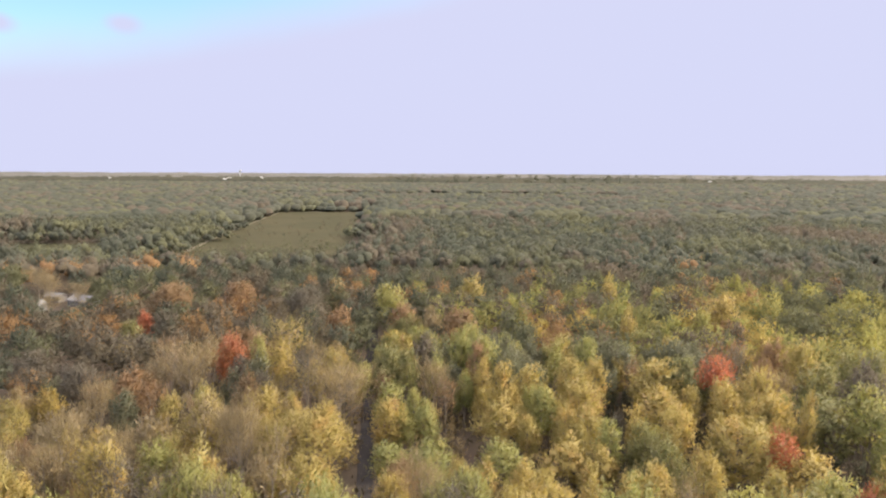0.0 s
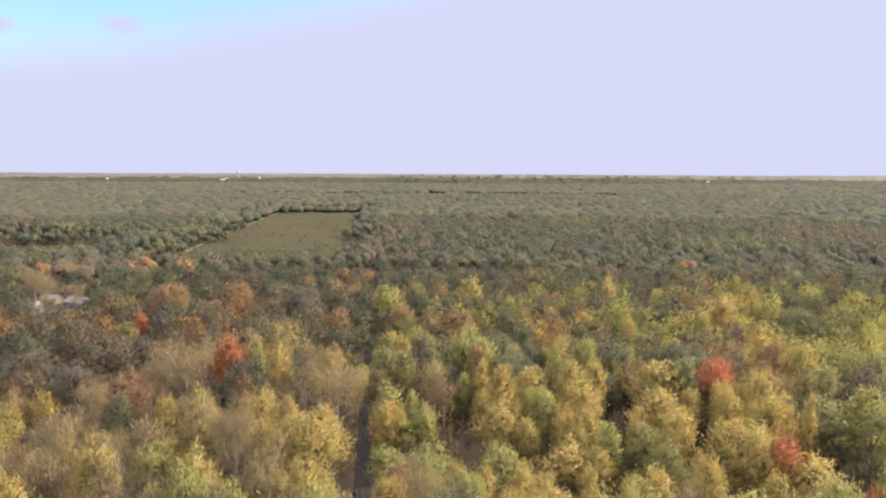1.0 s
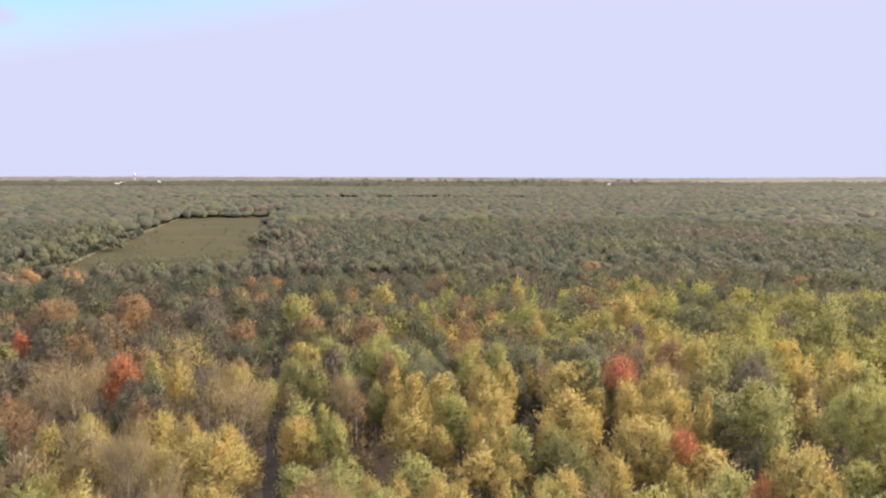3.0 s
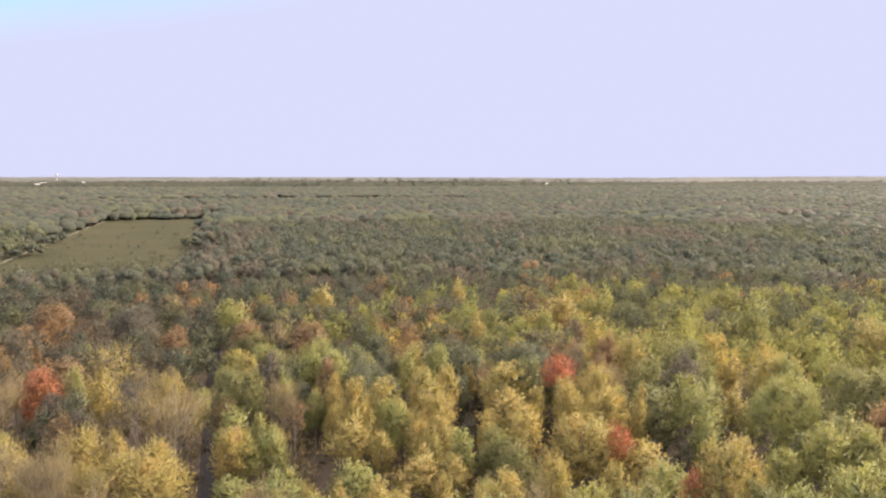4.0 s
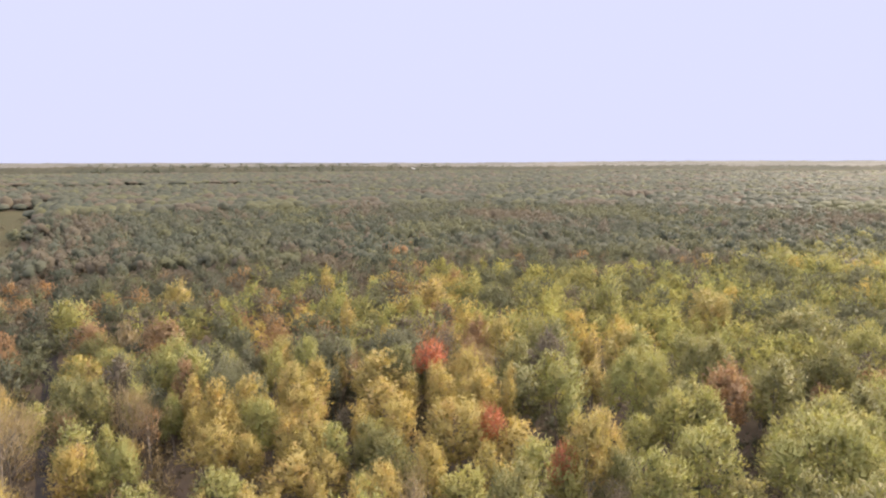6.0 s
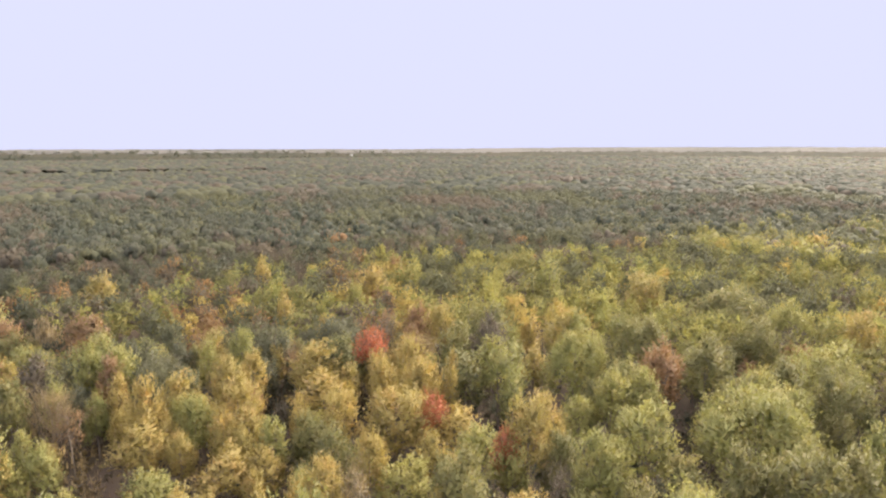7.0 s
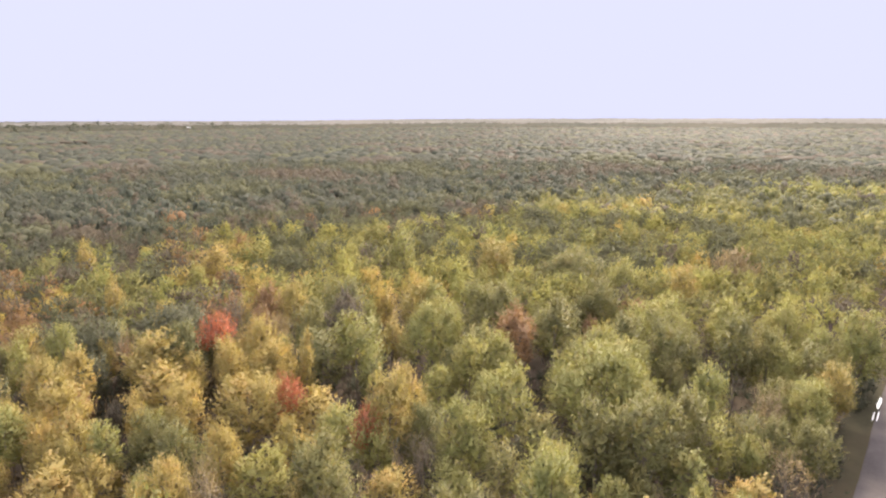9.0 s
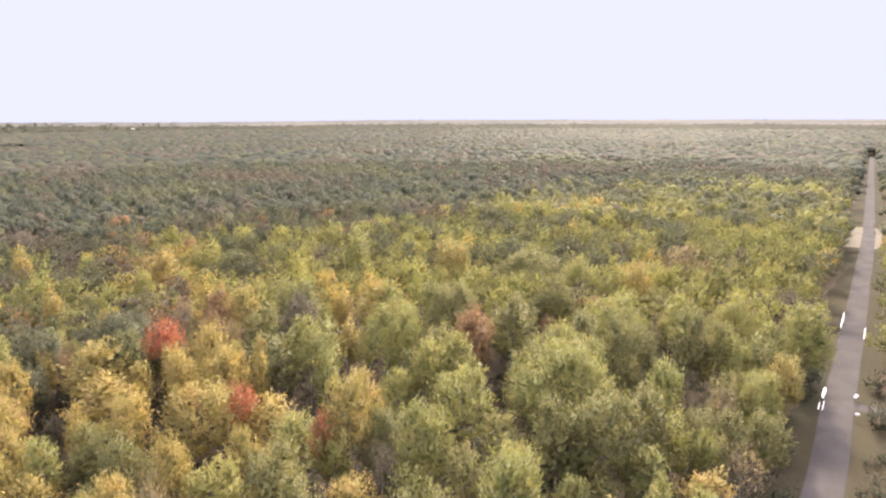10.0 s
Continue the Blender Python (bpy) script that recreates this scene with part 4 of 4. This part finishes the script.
def edge_streak(x, y, L, W, label):
    """A flat white strip lying along the edge of the road, with ragged sides."""
    rng = np.random.default_rng(int(x))
    n = 14
    bm = bmesh.new()
    rows = []
    for k in range(n + 1):
        t = k / n
        w = 0.5 * W * math.sin(math.pi * (0.06 + 0.88 * t)) ** 0.6
        a, b, c = w * rng.uniform(0.75, 1.1), w * rng.uniform(0.75, 1.1), rng.normal(0, 0.06 * W)
        rows.append([bm.verts.new((c - a, (t - 0.5) * L, 0.014)), bm.verts.new((c, (t - 0.5) * L, 0.02)), bm.verts.new((c + b, (t - 0.5) * L, 0.014))])
    for p, q in zip(rows, rows[1:]):
        for c in (0, 1):
            bm.faces.new((p[c], p[c + 1], q[c + 1], q[c]))
    me = bpy.data.meshes.new("edge_streak")
    bm.to_mesh(me)
    bm.free()
    me.materials.append(white_paint)
    ob = tagged(new("edge_streak", me), label, "road marking", kind="structure")
    ob.matrix_basis = pose(x, y, 0.115, 0, 0, -84.6)


edge_streak(143.4, 28.35, 6.0, 0.62, "bright white patch on the road's edge")
edge_streak(136.8, 27.35, 5.0, 0.20, "thin white streak on the road's edge")
edge_streak(136.2, 27.95, 4.5, 0.20, "thin white streak on the road's edge")
edge_streak(200.0, 33.5, 17.0, 0.40, "long white streak along the road's edge")
edge_streak(190.4, 27.3, 11.0, 0.26, "long white streak along the road's edge")


def mailbox(x, y, heading, label):
    ob = tagged(new("mailbox"), label, "mailbox", "mailboxes at the drive")
    ob.matrix_basis = pose(x, y, 0.05, 0, 0, heading)
    boxes("post", old_wood, ob, "grey wooden post", (-0.05, 0.05, -0.05, 0.05, 0, 1.02), bevel=0.01)
    bm = bmesh.new()
    ring = [(-0.17, 1.02), (0.17, 1.02), (0.17, 1.25), (0.11, 1.37), (0, 1.42), (-0.11, 1.37), (-0.17, 1.25)]
    loft(bm, [[(a, -0.32, b) for a, b in ring], [(a, 0.32, b) for a, b in ring]])
    bpart("box", bm, white_paint, ob, "white metal box")
    boxes("flag", roof_metal, ob, "small metal flag", (0.175, 0.19, -0.05, 0.02, 1.2, 1.5))


mailbox(142.1, 23.0, 6, "white mailbox on a post beside the drive")
mailbox(143.2, 22.9, 4, "white mailbox on a post beside the drive")
mailbox(134.0, 21.6, 8, "white mailbox on a post by the road")


def marker(x, y, h):
    ob = tagged(new("marker_post"), "white marker post standing beside the track", "post", "posts along the track")
    ob.matrix_basis = pose(x, y, 0, 0, 0, 12)
    boxes("post", old_wood, ob, "thin post", (-0.05, 0.05, -0.05, 0.05, -0.2, h), bevel=0.01)
    boxes("plate", white_paint, ob, "white plate", (-0.38, 0.38, -0.07, -0.052, h - 0.75, h), bevel=0.008)


for x, y, h in ((-24.6, 210, 2.2), (-26.4, 182, 2.0), (-17.4, 204, 2.2), (-26.0, 196, 3.0), (-29.5, 262, 3.5)):
    marker(x, y, h)


def shed(x, y, heading, L, W, H, wall, roof, label, windows=2, name="shed", z=0.0):
    """A gabled building: walls, two roof slopes, a door and windows."""
    ob = tagged(new(name), label, "building", "")
    ob.matrix_basis = pose(x, y, land(x, y) + z, 0, 0, heading)
    rise = W * 0.26
    bm = bmesh.new()
    ring = [(-W / 2, -0.2), (W / 2, -0.2), (W / 2, H), (0, H + rise), (-W / 2, H)]
    loft(bm, [[(a, -L / 2, b) for a, b in ring], [(a, L / 2, b) for a, b in ring]])
    bpart("wall", bm, wall, ob)
    for s in (-1, 1):
        bm = bmesh.new()
        e = 0.035 * W
        q = [(0, H + rise + 0.03), (s * (W / 2 + e), H - e * 0.5 + 0.03), (s * (W / 2 + e), H - e * 0.5 + 0.2), (0, H + rise + 0.22)]
        loft(bm, [[(a, -L / 2 - 0.4, b) for a, b in q], [(a, L / 2 + 0.4, b) for a, b in q]])
        bpart("roof", bm, roof, ob, "grey pitched roof")
    k = H / 3.0
    door = boxes("door", old_wood, ob, "plain door", (-0.5 * k, 0.5 * k, -L / 2 - 0.05, -L / 2 + 0.02, 0, 2.05 * min(k, 1.4)))
    boxes("handle", roof_metal, door, "small metal handle", (0.34 * k, 0.40 * k, -L / 2 - 0.10, -L / 2 - 0.052, 0.95, 1.07), bevel=0.01)
    for j in range(windows):
        yy = -L / 2 + L * (j + 0.5) / windows
        for s in (-1, 1):
            pane = boxes("window", dark_glass, ob, "dark window", (s * W / 2 - 0.03, s * W / 2 + 0.03, yy - 0.6 * k, yy + 0.6 * k, 1.0 * k, 2.1 * k))
            a, b = s * W / 2 - 0.05, s * W / 2 + 0.05
            boxes("frame", white_paint, pane, "white frame", (a, b, yy - 0.7 * k, yy - 0.602 * k, 0.9 * k, 2.2 * k), (a, b, yy + 0.602 * k, yy + 0.7 * k, 0.9 * k, 2.2 * k),
                  (a, b, yy - 0.6 * k, yy + 0.6 * k, 0.9 * k, 0.998 * k), (a, b, yy - 0.6 * k, yy + 0.6 * k, 2.102 * k, 2.2 * k))
    return ob


shed(-143, 243, 62, 11, 7, 2.6, siding, roof_metal, "grey-roofed house half hidden behind bare trees", 3, "house")
shed(-157, 233, -20, 8, 5, 2.4, siding, roof_metal, "small pale shed among bare trees", 1)
shed(-160, 252, 75, 7, 4.5, 2.2, siding, roof_metal, "small grey shed among bare trees", 1)
shed(-151, 296, 20, 5, 3.5, 2.6, white_paint, roof_metal, "small white shed at the wood's edge", 1)
# white of the far town, greyed in its colour to stand for haze
hazy_white = rough_material("hazy_white", (0.46, 0.46, 0.45), (0.40, 0.40, 0.39), (0.50, 0.50, 0.49), 0.5, 0.05)
FAR = ((-19.3, 2700, 22, 14, 12), (-18.9, 2900, 30, 14, 12), (-16.2, 2950, 16, 12, 14), (-28.1, 2800, 12, 10, 14),
       (23.2, 2700, 22, 12, 13), (8.5, 2800, 12, 10, 13))
for b, r, L, W, H in FAR:
    x, y = polar(r, b)
    shed(x, y, 90 - b * 0.5, 0.65 * L, 0.65 * W, 1.1 * H, hazy_white, hazy_white, "large white building in the far town", 4, "warehouse")


def water_tower(x, y):
    ob = tagged(new("water_tower"), "white water tower above the far town", "water tower")
    ob.matrix_basis = pose(x, y, land(x, y))
    bm = bmesh.new()
    prof = [(5, 0), (3.0, 4), (2.2, 12), (2.2, 30), (3.5, 33)]
    loft(bm, [[(r * math.cos(a * math.pi / 8), r * math.sin(a * math.pi / 8), z) for a in range(16)] for r, z in prof])
    bpart("column", bm, hazy_white, ob)
    bm = bmesh.new()
    prof = [(3.5, 33), (5.0, 35), (5.8, 38), (5.4, 41), (3.6, 43), (0.8, 44)]
    loft(bm, [[(r * math.cos(a * math.pi / 8), r * math.sin(a * math.pi / 8), z) for a in range(16)] for r, z in prof])
    bpart("tank", bm, hazy_white, ob, "rounded white tank")


water_tower(*polar(3300, -18.0))

# dark clumps of tall trees on the skyline
rng = np.random.default_rng(77)
cv, cf, cn, ct, kk = [], [], [], [], 0
for i in range(150):
    b, r = (rng.uniform(-5, 27), rng.uniform(2300, 3600)) if i else (16.2, 3300)
    w, h = (54, 34) if i == 0 else (rng.uniform(18, 44), rng.uniform(18, 25))
    x, y = polar(r, b)
    v, f, n = crown(rng, w, h, 0, 9, 90, 4.0, 0.4)
    cv.append(v + (x, y, land(x, y)))
    cf.append(f + kk)
    cn.append(n)
    ct.append(np.full(len(v), rng.random()))
    kk += len(v)
tagged(new("tree_clumps", mesh_of("tree_clumps", np.concatenate(cv), np.concatenate(cf), wood_leaf["dark"], np.concatenate(cn), np.concatenate(ct))),
       "dark clumps of tall trees near the skyline", "woods", kind="stuff")
